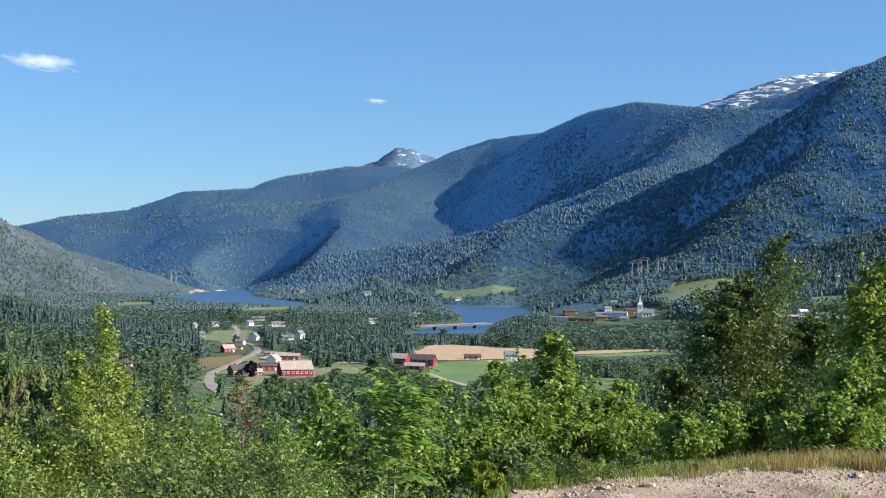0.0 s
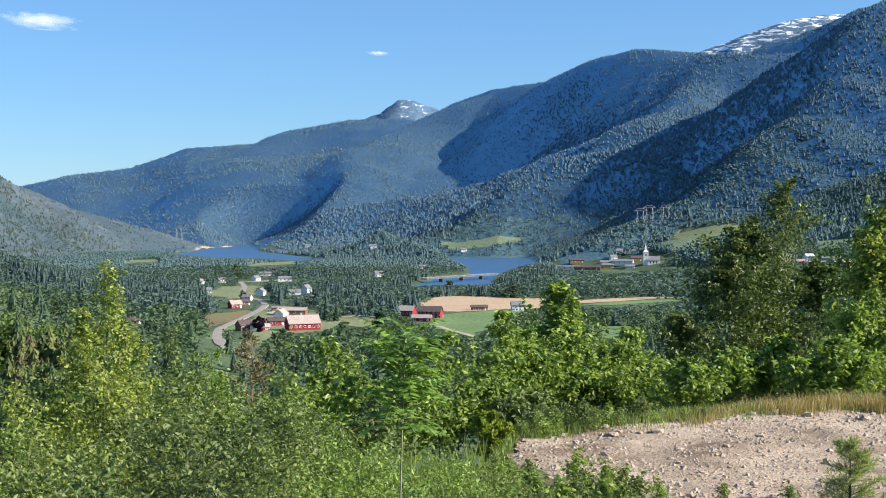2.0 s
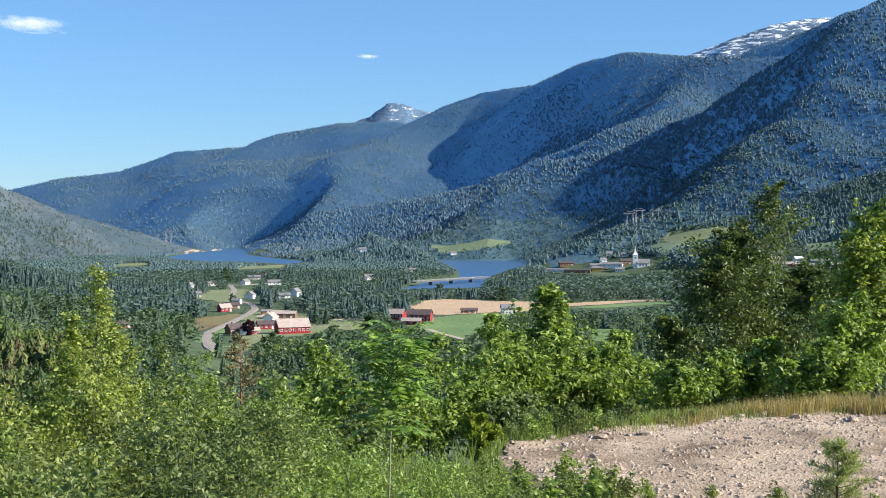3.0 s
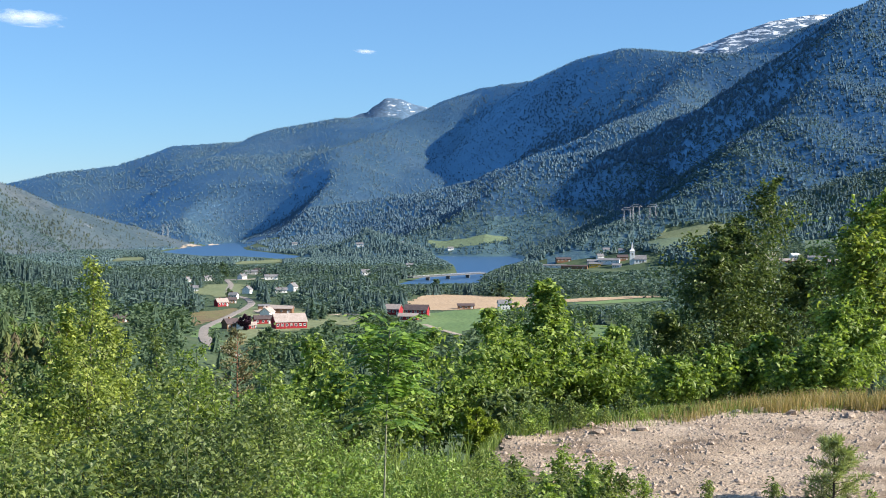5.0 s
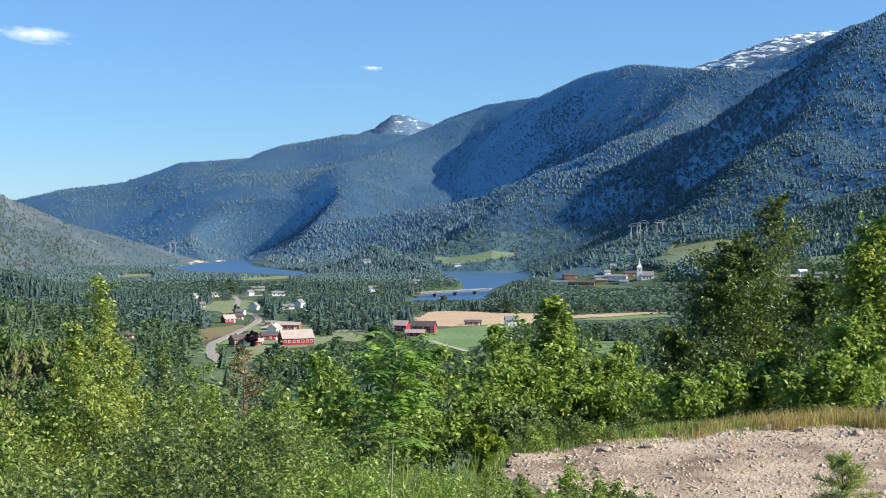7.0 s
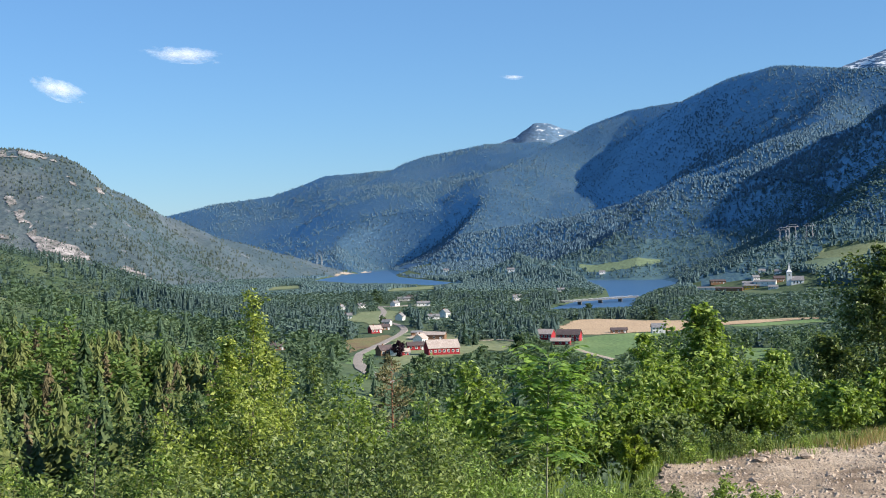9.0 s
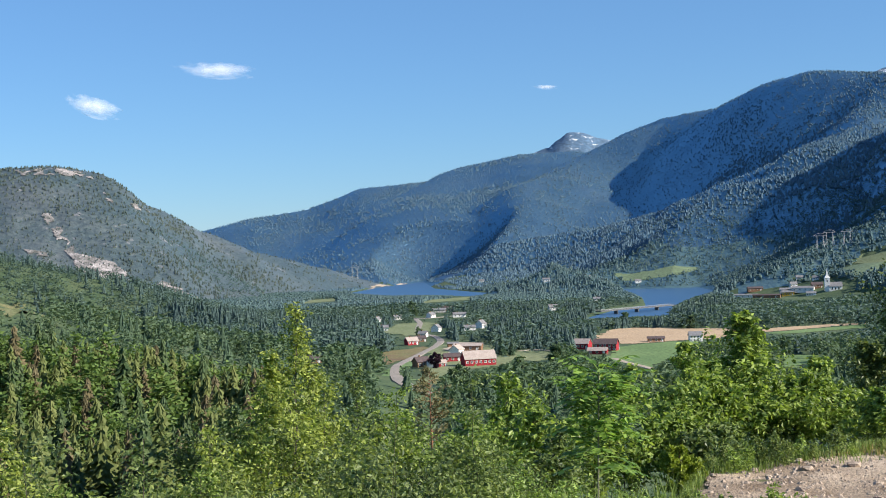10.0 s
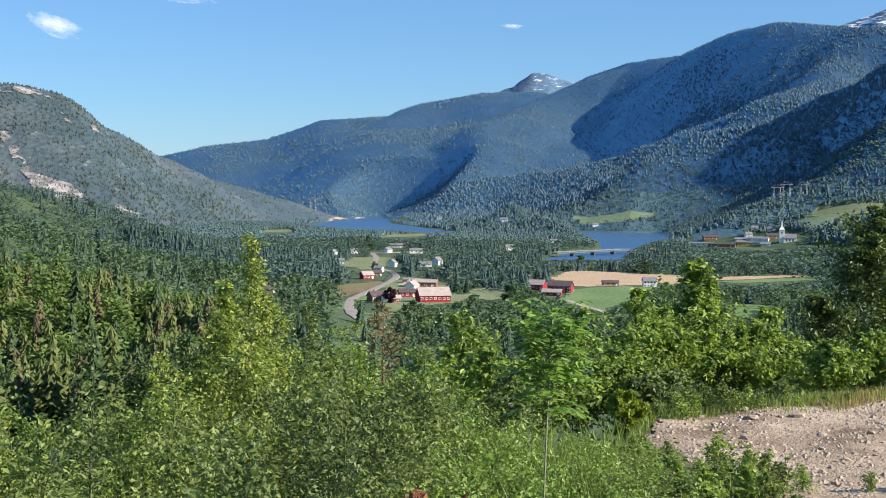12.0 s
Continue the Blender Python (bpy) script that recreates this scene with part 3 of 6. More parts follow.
drape("rock_scar", [(-24.78, 3.73), (-22.07, 3.62), (-21.75, 3.35), (-23.17, 3.48), (-24.46, 3.53)], M_ROCK, "bare pale rock along the mountain crest", "rock", lift=1.5, step=3.0)
drape("rock_scar", [(-21.36, 2.79), (-21.08, 2.65), (-20.96, 2.33), (-21.22, 2.45)], M_ROCK, "bare pale rock along the mountain crest", "rock", lift=1.5, step=3.0)
drape("rock_scar", [(-20.29, 2.31), (-19.63, 2.02), (-19.54, 1.83), (-20.12, 2.08)], M_ROCK, "bare pale rock along the mountain crest", "rock", lift=1.5, step=3.0)
drape("shore_bank", [(-11.21, -1.52), (-10.31, -1.36), (-9.28, -1.25), (-9.21, -1.32), (-10.31, -1.45)], M_YARD, "pale stony river bank", "bank", lift=0.8)
for poly in LAKES:
    n = len(poly)
    cx, cy = sum(p[0] for p in poly) / n, sum(p[1] for p in poly) / n
    grow = [(cx + (px - cx) * 1.02, cy + (py - cy) * 1.02, WATER_Z) for px, py in poly]
    bm = bmesh.new()
    bm.faces.new([bm.verts.new(p) for p in grow])
    bmesh.ops.triangulate(bm, faces=bm.faces)
    for f in bm.faces:
        if f.normal.z < 0:
            f.normal_flip()
    me = bpy.data.meshes.new("river")
    bm.to_mesh(me)
    bm.free()
    me.materials.append(M_WATER)
    tagged(new("river", me), "calm deep-blue river reach in the valley", "river", kind="structure")


def ribbon(name, line, width, mat, label, lift=0.3, open_view=False):
    """A strip of road over the land along bearings and elevations."""
    pts = [on_ground(a, e)[:2] for a, e in line]
    fine = []
    for i in range(len(pts) - 1):
        p0, p1, p2, p3 = pts[max(0, i - 1)], pts[i], pts[i + 1], pts[min(len(pts) - 1, i + 2)]
        for k in range(10):
            t = k / 10
            fine.append(tuple(0.5 * (2 * b + (c - a) * t + (2 * a - 5 * b + 4 * c - d) * t * t + (3 * b - a - 3 * c + d) * t ** 3) for a, b, c, d in zip(p0, p1, p2, p3)))
    fine.append(pts[-1])
    f = np.array(fine)
    tan = np.gradient(f, axis=0)
    tan /= np.linalg.norm(tan, axis=1)[:, None] + 1e-9
    nrm = np.stack([-tan[:, 1], tan[:, 0]], 1)
    rows = [f + nrm * width * k for k in (-0.62, -0.5, 0, 0.5, 0.62)]
    z = np.max([terrain(p[:, 0], p[:, 1])[0] for p in rows], axis=0) + lift
    verts = np.concatenate([np.column_stack([p, z + dz]) for p, dz in zip(rows, (-1.0, 0, 0.06, 0, -1.0))])
    n = len(f)
    q = [[r * n + i, r * n + i + 1, (r + 1) * n + i + 1, (r + 1) * n + i] for r in range(4) for i in range(n - 1)]
    tagged(new(name, mesh_of(name, verts, np.array(q)[:, ::-1], mat)), label, "road", kind="structure")
    FIELDS.append([tuple(p) for p in f + nrm * width * 0.9] + [tuple(p) for p in (f - nrm * width * 0.9)[::-1]])
    if open_view:
        SEEN.append(FIELDS[-1])


ribbon("road", [(-8.27, -5.89), (-8.96, -5.72), (-9.46, -5.46), (-9.71, -5.20), (-9.78, -4.85), (-9.41, -4.56), (-8.72, -4.26), (-8.12, -3.97), (-7.84, -3.74), (-8.03, -3.55), (-8.49, -3.41), (-8.76, -3.22), (-8.67, -2.97), (-8.83, -2.78)], 5.5, M_ASPHALT, "grey country road winding past the farm", open_view=True)
ribbon("road", [(-0.68, -4.64), (-0.21, -4.81), (0.38, -4.97), (0.96, -5.16)], 4, M_YARD, "pale gravel farm track")
ribbon("road", [(-10.09, -2.75), (-9.29, -2.73), (-8.49, -2.76), (-7.33, -2.70)], 6, M_ASPHALT, "village street between the houses")
ribbon("road", [(-4.67, -4.25), (-4.08, -4.21), (-3.15, -4.28), (-2.21, -4.50)], 4, M_YARD, "pale gravel lane between the farms")


# ---------------------------------------------------------------- woods
def conifer_template(tiers, spokes, slim, seed):
    """Ragged tiers of boughs, unit height."""
    q = np.random.default_rng(seed)
    v, f = [], []
    for k in range(tiers):
        t = k / tiers
        z0, z1 = 0.08 + 0.8 * t, min(1.0, 0.08 + 0.8 * t + 1.7 / tiers)
        if k == tiers - 1:
            z1 = 1.0
        rad = slim * (1 - t) ** 0.8 + 0.015
        b = len(v)
        v.append((q.normal(0, 0.008), q.normal(0, 0.008), z1))
        n = spokes * 2 if spokes > 5 else spokes
        for i in range(n):
            a = 2 * math.pi * (i + q.uniform(-0.25, 0.25)) / n + k
            rr = rad * (q.uniform(0.8, 1.25) if (i % 2 == 0 or spokes <= 5) else q.uniform(0.6, 0.8))
            v.append((rr * math.cos(a), rr * math.sin(a), z0 - (0.04 if i % 2 == 0 else -0.02) + q.uniform(-0.02, 0.02)))
        f += [(b, b + 1 + i, b + 1 + (i + 1) % n) for i in range(n)]
    return np.array(v), np.array(f)


def broad_template(clumps, seed):
    """A crown of uneven clumps, unit height."""
    q = np.random.default_rng(seed)
    v, f = [], []
    octa = [(1, 0, 0), (-1, 0, 0), (0, 1, 0), (0, -1, 0), (0, 0, 1), (0, 0, -1)]
    tri = [(0, 2, 4), (2, 1, 4), (1, 3, 4), (3, 0, 4), (2, 0, 5), (1, 2, 5), (3, 1, 5), (0, 3, 5)]
    for k in range(clumps):
        h = 0.3 + 0.55 * (k + q.uniform(0, 1)) / clumps
        w = 0.26 * math.sin(math.pi * min(0.95, max(0.15, h))) ** 0.7
        a, s = q.uniform(0, 6.3), q.uniform(0.11, 0.2)
        c = (w * 0.8 * math.cos(a), w * 0.8 * math.sin(a), h)
        rot = np.array(Euler(q.uniform(0, 3, 3)).to_matrix())
        b = len(v)
        for p in octa:
            p = rot @ (np.array(p) * q.uniform(0.75, 1.3))
            v.append((c[0] + p[0] * s, c[1] + p[1] * s, c[2] + p[2] * s * 1.05))
        f += [tuple(b + i for i in t) for t in tri]
    return np.array(v), np.array(f)


def bough_template(tiers, boughs, slim, seed, broad=0.3):
    """A spruce of single drooping boughs round a thin stem, unit height."""
    q = np.random.default_rng(seed)
    v, f = [], []
    for k in range(tiers):
        t = (k + q.uniform(-0.3, 0.3)) / tiers
        z0 = 0.06 + 0.9 * t
        for i in range(boughs if t < 0.75 else boughs - 2):
            a = 2 * math.pi * (i + q.uniform(-0.4, 0.4)) / boughs + k * 1.3
            rr = (slim * max(0.05, 1 - t) ** 0.85 + 0.02) * q.uniform(0.7, 1.2)
            w = rr * broad
            c, s = math.cos(a), math.sin(a)
            b = len(v)
            dz = q.uniform(-0.03, 0.03)
            v += [(0, 0, z0 + 0.05), (c * rr * 0.6 - s * w, s * rr * 0.6 + c * w, z0 - 0.01 + dz), (c * rr, s * rr, z0 - 0.03 + dz * 1.5), (c * rr * 0.6 + s * w, s * rr * 0.6 - c * w, z0 - 0.03 + q.uniform(-0.03, 0.03))]
            f += [(b, b + 2, b + 1), (b, b + 3, b + 2)]
    b = len(v)
    v += [(0.012, 0, 0), (-0.006, 0.01, 0), (-0.006, -0.01, 0), (0, 0, 1.0)]
    f += [(b, b + 1, b + 3), (b + 1, b + 2, b + 3), (b + 2, b, b + 3)]
    return np.array(v), np.array(f)


def spray_template(count, seed, low=0.2, wide=0.3, spray=0.05):
    """A broadleaf crown of many small leaf sprays, unit height."""
    q = np.random.default_rng(seed)
    v, f = [], []
    hubs = [(q.uniform(0, 6.3), low + (0.95 - low) * (i + q.uniform(0, 1)) / 14) for i in range(14)]
    for _ in range(count):
        a, h = hubs[q.integers(0, 14)]
        w = wide * math.sin(math.pi * min(0.93, max(0.12, (h - low) / (1 - low) * 0.85 + 0.12))) ** 0.8 * q.uniform(0.25, 1.0)
        c = np.array((w * math.cos(a), w * math.sin(a), h)) + q.normal(0, 0.045, 3)
        u, t = q.normal(0, 1, 3), q.normal(0, 1, 3)
        u, t = u / np.linalg.norm(u) * spray, t / np.linalg.norm(t) * spray
        b = len(v)
        v += [tuple(c - u), tuple(c + t * 0.7), tuple(c + u), tuple(c - t * 0.7)]
        f += [(b, b + 1, b + 2), (b, b + 2, b + 3)]
    b = len(v)
    v += [(0.014, 0, 0), (-0.007, 0.012, 0), (-0.007, -0.012, 0), (0, 0, 0.85)]
    f += [(b, b + 1, b + 3), (b + 1, b + 2, b + 3), (b + 2, b, b + 3)]
    return np.array(v), np.array(f)


def scatter(name, pos, height, width, templates, mat, label, category):
    """Many trees as one mesh."""
    if not len(pos):
        return None
    vs, fs, base = [], [], 0
    pick = rng.integers(0, len(templates), len(pos))
    turn = rng.uniform(0, 6.28, len(pos))
    for k, (tv, tf) in enumerate(templates):
        w = np.nonzero(pick == k)[0]
        if not len(w):
            continue
        c, s = np.cos(turn[w])[:, None], np.sin(turn[w])[:, None]
        x = (tv[None, :, 0] * c - tv[None, :, 1] * s) * width[w][:, None] + pos[w, 0][:, None]
        y = (tv[None, :, 0] * s + tv[None, :, 1] * c) * width[w][:, None] + pos[w, 1][:, None]
        z = tv[None, :, 2] * height[w][:, None] + pos[w, 2][:, None]
        vs.append(np.stack([x, y, z], -1).reshape(-1, 3))
        fs.append((tf[None] + (np.arange(len(w)) * len(tv))[:, None, None] + base).reshape(-1, 3))
        base += len(w) * len(tv)
    ob = new(name, mesh_of(name, np.concatenate(vs), np.concatenate(fs), mat))
    return tagged(ob, label, category, kind="stuff")


def open_land(x, y, pad=2.0):
    bad = np.zeros(x.shape, bool)
    for poly in FIELDS + LAKES:
        bad |= inside(poly, x, y)
    for poly in LAKES:
        bad |= edge_distance(poly, x, y) < 8
    return bad


def sow(r0, r1, spacing, az0=-29.5, az1=20.5):
    n = int(radians(az1 - az0) * (r1 * r1 - r0 * r0) / 2 / spacing ** 2)
    a = np.radians(rng.uniform(az0, az1, n))
    r = np.sqrt(rng.uniform(r0 * r0, r1 * r1, n))
    x, y = r * np.sin(a), r * np.cos(a)
    z, kind = terrain(x, y)
    return x, y, z, kind, r, np.degrees(a)


def in_sight(x, y, z, top):
    """Drops trees hidden well below nearer land, as seen from the hilltop."""
    keep = np.ones(x.shape, bool)
    r = np.hypot(x, y)
    tan = (z + top + 6 - EYE) / r
    for k in np.linspace(0.4, 0.97, 15):
        h = terrain(x * k, y * k)[0]
        keep &= (h - EYE) / (r * k) < tan
    return keep


CLEAR = [(*on_ground(a, e)[:2], rad) for a, e, rad in (
    (-6.30, -4.61, 34), (-1.03, -4.13, 32), (-1.97, -4.12, 16), (-7.80, -4.53, 26), (-7.11, -4.19, 22), (2.61, -3.89, 22), (-3.38, -2.51, 22), (7.84, -2.09, 40), (6.92, -2.19, 60), (5.06, -2.15, 45), (6.80, -2.38, 40), (-6.29, -3.19, 22), (-8.03, -3.25, 20), (-7.10, -2.72, 20), (-8.14, -2.72, 22), (-13.14, -4.45, 20), (-9.06, -3.82, 20), (-15.29, -2.99, 12), (0.85, -3.89, 18), (-1.38, -2.20, 16))]


def low_in_front(x, y, z, h):
    """Trees before fields, water and houses stay low enough to leave them open to view."""
    spots = SEEN + LAKES + [[(cx + rad * 0.7 * math.cos(a), cy + rad * 0.7 * math.sin(a)) for a in np.arange(0, 6.28, 0.7)] for cx, cy, rad in CLEAR]
    r, az = np.hypot(x, y), np.degrees(np.arctan2(x, y))
    k, at = np.interp(az, RISE_AZ, RISE_BY), np.interp(az, RISE_AZ, RISE_AT)
    limit = h.copy()
    for f in np.linspace(1.0, 0.1, 10):
        t = np.maximum((EYE - z - f * h) / r, 1e-4)
        d = 72.5 / t
        for _ in range(4):
            d = (72.5 - k * np.maximum(0, d - at)) / t
        near = (d < 3600) & (d > r)
        px, py = x / r * d, y / r * d
        hit = np.zeros(x.shape, bool)
        for poly in spots:
            xs, ys = [p[0] for p in poly], [p[1] for p in poly]
            w = np.nonzero(near & (px > min(xs)) & (px < max(xs)) & (py > min(ys)) & (py < max(ys)))[0]
            if len(w):
                hit[w] |= inside(poly, px[w], py[w])
        limit = np.where(hit, np.minimum(limit, f * h * 0.95), limit)
    return limit


def woods():
    con_near = [conifer_template(6, 7, 0.17, s) for s in range(6)]
    con_mid = [conifer_template(4, 6, 0.17, 20 + s) for s in range(6)]
    con_far = [conifer_template(2, 5, 0.2, 40 + s) for s in range(5)]
    con_thin = [conifer_template(1, 5, 0.27, 80 + s) for s in range(5)]
    br_near = [spray_template(40, s, 0.1, 0.3, 0.078) for s in range(6)]
    con_close = [bough_template(34, 8, 0.115, 60 + s, 0.28) for s in range(7)]
    br_close = [spray_template(340, 60 + s, 0.08, 0.2, 0.03) for s in range(6)]
    br_mid = [spray_template(15, 20 + s, 0.12, 0.3, 0.1) for s in range(6)]
    br_far = [broad_template(2, 40 + s) for s in range(5)]
    belts = (
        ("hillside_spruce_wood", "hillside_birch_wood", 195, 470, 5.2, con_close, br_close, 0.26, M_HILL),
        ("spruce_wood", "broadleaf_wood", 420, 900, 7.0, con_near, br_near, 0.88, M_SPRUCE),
        ("valley_spruce_wood", "valley_broadleaf_wood", 900, 1750, 8.0, con_mid, br_mid, 0.84, M_VALLEYHAZE),
        ("far_spruce_wood", "far_broadleaf_wood", 1750, 2600, 5.7, con_far, br_far, 0.5, M_MIDHAZE),
        ("mountain_spruce_wood", "mountain_broadleaf_wood", 2600, 4600, 6.2, con_thin, br_far, 0.08, M_FARHAZE),
    )
    for cname, bname, r0, r1, gap, ct, bt, share, cmat in belts:
        x, y, z, kind, r, az = sow(r0, r1, gap)
        ok = ~open_land(x, y) & (z > WATER_Z + 0.4) & ((kind < 3) | (kind == 6))
        ok &= (az < -14.5) if r0 < 400 else (az > -14.5) | (r > 470)
        for cx, cy, rad in CLEAR:
            ok &= np.hypot(x - cx, y - cy) > rad
        thin = fbm(x, y, 300, 71)
        ok &= (kind != 2) | (rng.uniform(0, 1, x.shape) < 0.95 + 0.5 * thin)
        ok[ok] = in_sight(x[ok], y[ok], z[ok], 18.0)
        x, y, z, r, kind, az = x[ok], y[ok], z[ok], r[ok], kind[ok], az[ok]
        mix = fbm(x, y, 140, 77) * 0.9 + rng.uniform(-0.5, 0.5, x.shape) + 0.5
        broad = mix < share
        grow = np.where((r > 600) & (r < 1700), 1.0, 0.75) + 0.5 * (0.5 + fbm(x, y, 220, 83)) + rng.uniform(-0.2, 0.25, x.shape)
        h = np.where(broad, 8.8, 9.6) * grow * np.where(kind == 2, 0.65, 1.0) * np.where(r < 470, np.where(az < -14.5, 1.75, 1.3), 1.0) * np.interp(r, (1700, 2200, 3000, 4300), (1.0, 0.82, 0.48, 0.36))
        full = h
        h = low_in_front(x, y, z, h)
        keep = h > np.where(rng.uniform(0, 1, x.shape) < 0.25, 2.2, 4.5)
        az = az[keep]
        x, y, z, h, broad, full, kind = x[keep], y[keep], z[keep], h[keep], broad[keep] | (h[keep] < 0.6 * full[keep]), full[keep], kind[keep]
        w = np.sqrt(h * full) * np.where(broad, rng.uniform(1.15, 1.75, x.shape), rng.uniform(1.2, 1.8, x.shape))
        p = np.stack([x, y, z - 0.4], -1)
        c = ~broad
        fell = c & (kind == 2)
        high = c & (kind == 1) & (cmat is M_MIDHAZE)
        scatter("slope_spruce_wood", p[high], h[high], w[high], ct, M_FARHAZE, "dense spruce forest on the steep mountain slope", "forest")
        c &= ~high
        scatter("fell_spruce_wood", p[fell], h[fell], w[fell], ct, M_FELLWOOD, "thin dark forest on the rocky mountainside", "forest")
        c &= ~fell
        if cmat is M_HILL:
            tone = rng.uniform(0, 1, x.shape)
            for lo, hi, mat in ((0, 0.3, M_HILLDARK), (0.82, 1, M_HILLRUST)):
                w1 = c & (tone >= lo) & (tone < hi) & (az < -14.5)
                scatter(cname, p[w1], h[w1], w[w1], ct, mat, "tall dark spruces and rusty pines on the hillside", "forest")
                c &= ~w1
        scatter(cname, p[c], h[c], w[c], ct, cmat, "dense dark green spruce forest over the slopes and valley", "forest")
        scatter(bname, p[broad], h[broad], w[broad], bt, M_HILLBIRCH if r0 < 400 else M_BROAD if r0 < 800 else M_VALLEYBROADHAZE if r0 < 1700 else M_FARBROADHAZE, "lighter green birch and alder woodland", "forest")


# ---------------------------------------------------------------- buildings
def gable_walls(L, W, H, R):
    bm = bmesh.new()
    lo = [bm.verts.new(p) for p in ((-L / 2, -W / 2, -1.5), (L / 2, -W / 2, -1.5), (L / 2, W / 2, -1.5), (-L / 2, W / 2, -1.5))]
    up = [bm.verts.new(p) for p in ((-L / 2, -W / 2, H), (L / 2, -W / 2, H), (L / 2, W / 2, H), (-L / 2, W / 2, H))]
    r0, r1 = bm.verts.new((-L / 2, 0, H + R)), bm.verts.new((L / 2, 0, H + R))
    bm.faces.new(lo[::-1])
    bm.faces.new((lo[0], lo[1], up[1], up[0]))
    bm.faces.new((lo[2], lo[3], up[3], up[2]))
    bm.faces.new((lo[1], lo[2], up[2], r1, up[1]))
    bm.faces.new((lo[3], lo[0], up[0], r0, up[3]))
    bm.faces.new((up[0], up[1], r1, r0))
    bm.faces.new((up[2], up[3], r0, r1))
    return bm


def roof_slabs(L, W, H, R, over=0.5, thick=0.25):
    bm = bmesh.new()
    k = R / (W / 2)
    for s in (-1, 1):
        y1, z1 = s * (W / 2 + over), H - over * k + 0.06
        a = [(-L / 2 - over, 0, H + R + 0.06), (L / 2 + over, 0, H + R + 0.06), (L / 2 + over, y1, z1), (-L / 2 - over, y1, z1)]
        v = [bm.verts.new(p) for p in a] + [bm.verts.new((p[0], p[1], p[2] + thick)) for p in a]
        for f in ((0, 1, 2, 3), (4, 7, 6, 5), (0, 4, 5, 1), (1, 5, 6, 2), (2, 6, 7, 3), (3, 7, 4, 0)):
            bm.faces.new([v[i] for i in f])
    return bm


def house(name, az, el, yaw, L, W, H, R, wall, roof, label, category="house", windows=3, storeys=1, door=True, chimney=False, trim=None, group=""):
    """A gabled building with its long front towards -y before it is turned by yaw from facing the hill."""
    x, y, z = on_ground(az, el)
    CLEAR.append((x, y, max(L, W) * 0.75 + 5))
    root = new(name)
    root.matrix_world = pose(x, y, z + 0.1, 0, 0, -az + yaw)
    tagged(root, label, category, group)
    part("wall", gable_walls(L, W, H, R), wall, root)
    part("roof", roof_slabs(L, W, H, R), roof, root)
    wt = trim or M_WHITE
    ww, wh = min(1.3, L / (windows * 2 + 1)) if windows else 1, 1.3
    for st in range(storeys):
        zc = H * (st + 0.55) / storeys
        for i in range(windows):
            xc = -L / 2 + L * (i + 0.5) / windows
            for side in (-1, 1):
                bm = bmesh.new()
                yy = side * W / 2
                o = side * 0.06
                for q in ((-ww / 2 - 0.15, -ww / 2, -wh / 2 - 0.15, wh / 2 + 0.15), (ww / 2, ww / 2 + 0.15, -wh / 2 - 0.15, wh / 2 + 0.15), (-ww / 2, ww / 2, wh / 2, wh / 2 + 0.15), (-ww / 2, ww / 2, -wh / 2 - 0.15, -wh / 2), (-0.05, 0.05, -wh / 2, wh / 2)):
                    box(bm, xc + q[0], xc + q[1], min(yy, yy + o), max(yy, yy + o), zc + q[2], zc + q[3])
                w = part("window", bm, wt, root)
                bm = bmesh.new()
                box(bm, xc - ww / 2, xc + ww / 2, min(yy, yy + o * 0.4), max(yy, yy + o * 0.4), zc - wh / 2, zc + wh / 2)
                part("pane", bm, M_PANE, w)
    if door:
        bm = bmesh.new()
        box(bm, L * 0.32, L * 0.32 + 1.2, -W / 2 - 0.08, -W / 2, 0, 2.1)
        part("door", bm, wt, root)
    if chimney:
        bm = bmesh.new()
        box(bm, -L * 0.15 - 0.4, -L * 0.15 + 0.4, -0.4, 0.4, H + R * 0.6, H + R + 1.1)
        part("chimney", bm, M_BROWNWALL, root)
    return root


# the red farm by the road
b = house("barn", -6.30, -4.78, 16, 20, 11, 4.4, 4.6, M_RED, M_ROOF, "large red wooden barn with a weathered pale roof", "barn", 7, 1, False)
house("barn", -7.39, -4.58, 10, 11, 6, 3.2, 2.0, M_RED, M_DARKROOF, "low red wooden farm wing with a dark roof", "barn", 3)
house("shed", -7.83, -4.78, 20, 5, 4, 2.4, 1.6, M_RED, M_ROOF, "small red shed beside the copper beech", "shed", 1)
house("farmhouse", -8.68, -4.77, 30, 9, 7, 3.4, 2.8, M_BROWNWALL, M_DARKROOF, "brown wooden farmhouse with a dark roof", "house", 3, chimney=True)
house("farmhouse", -8.24, -4.78, 75, 6, 5, 3.4, 2.2, M_WHITE, M_GREYROOF, "white wooden gabled house near the barn", "house", 2, chimney=True)
house("farmhouse", -7.18, -4.33, 65, 9, 7, 4.2, 2.8, M_WHITE, M_ROOF, "white farmhouse behind the red barns", "house", 3, chimney=True)
house("machine_hall", -6.71, -4.15, -8, 20, 12, 3.6, 1.6, M_BROWNWALL, M_ROOF, "long low farm hall with a pale roof", "hall", 4)
house("garage", -7.34, -3.98, 5, 8, 6, 2.6, 1.0, M_BROWNWALL, M_GREYROOF, "grey roofed garage beside the road", "garage", 1)
# the second farm
b = house("barn", -1.01, -4.29, -12, 16, 9, 4.6, 3.2, M_RED, M_DARKROOF, "red wooden barn with a dark maroon roof", "barn", 5, 2, False)
house("barn", -1.97, -4.22, -22, 11, 8, 4.0, 3.0, M_RED, M_ROOF, "red barn with a weathered pinkish roof", "barn", 4)
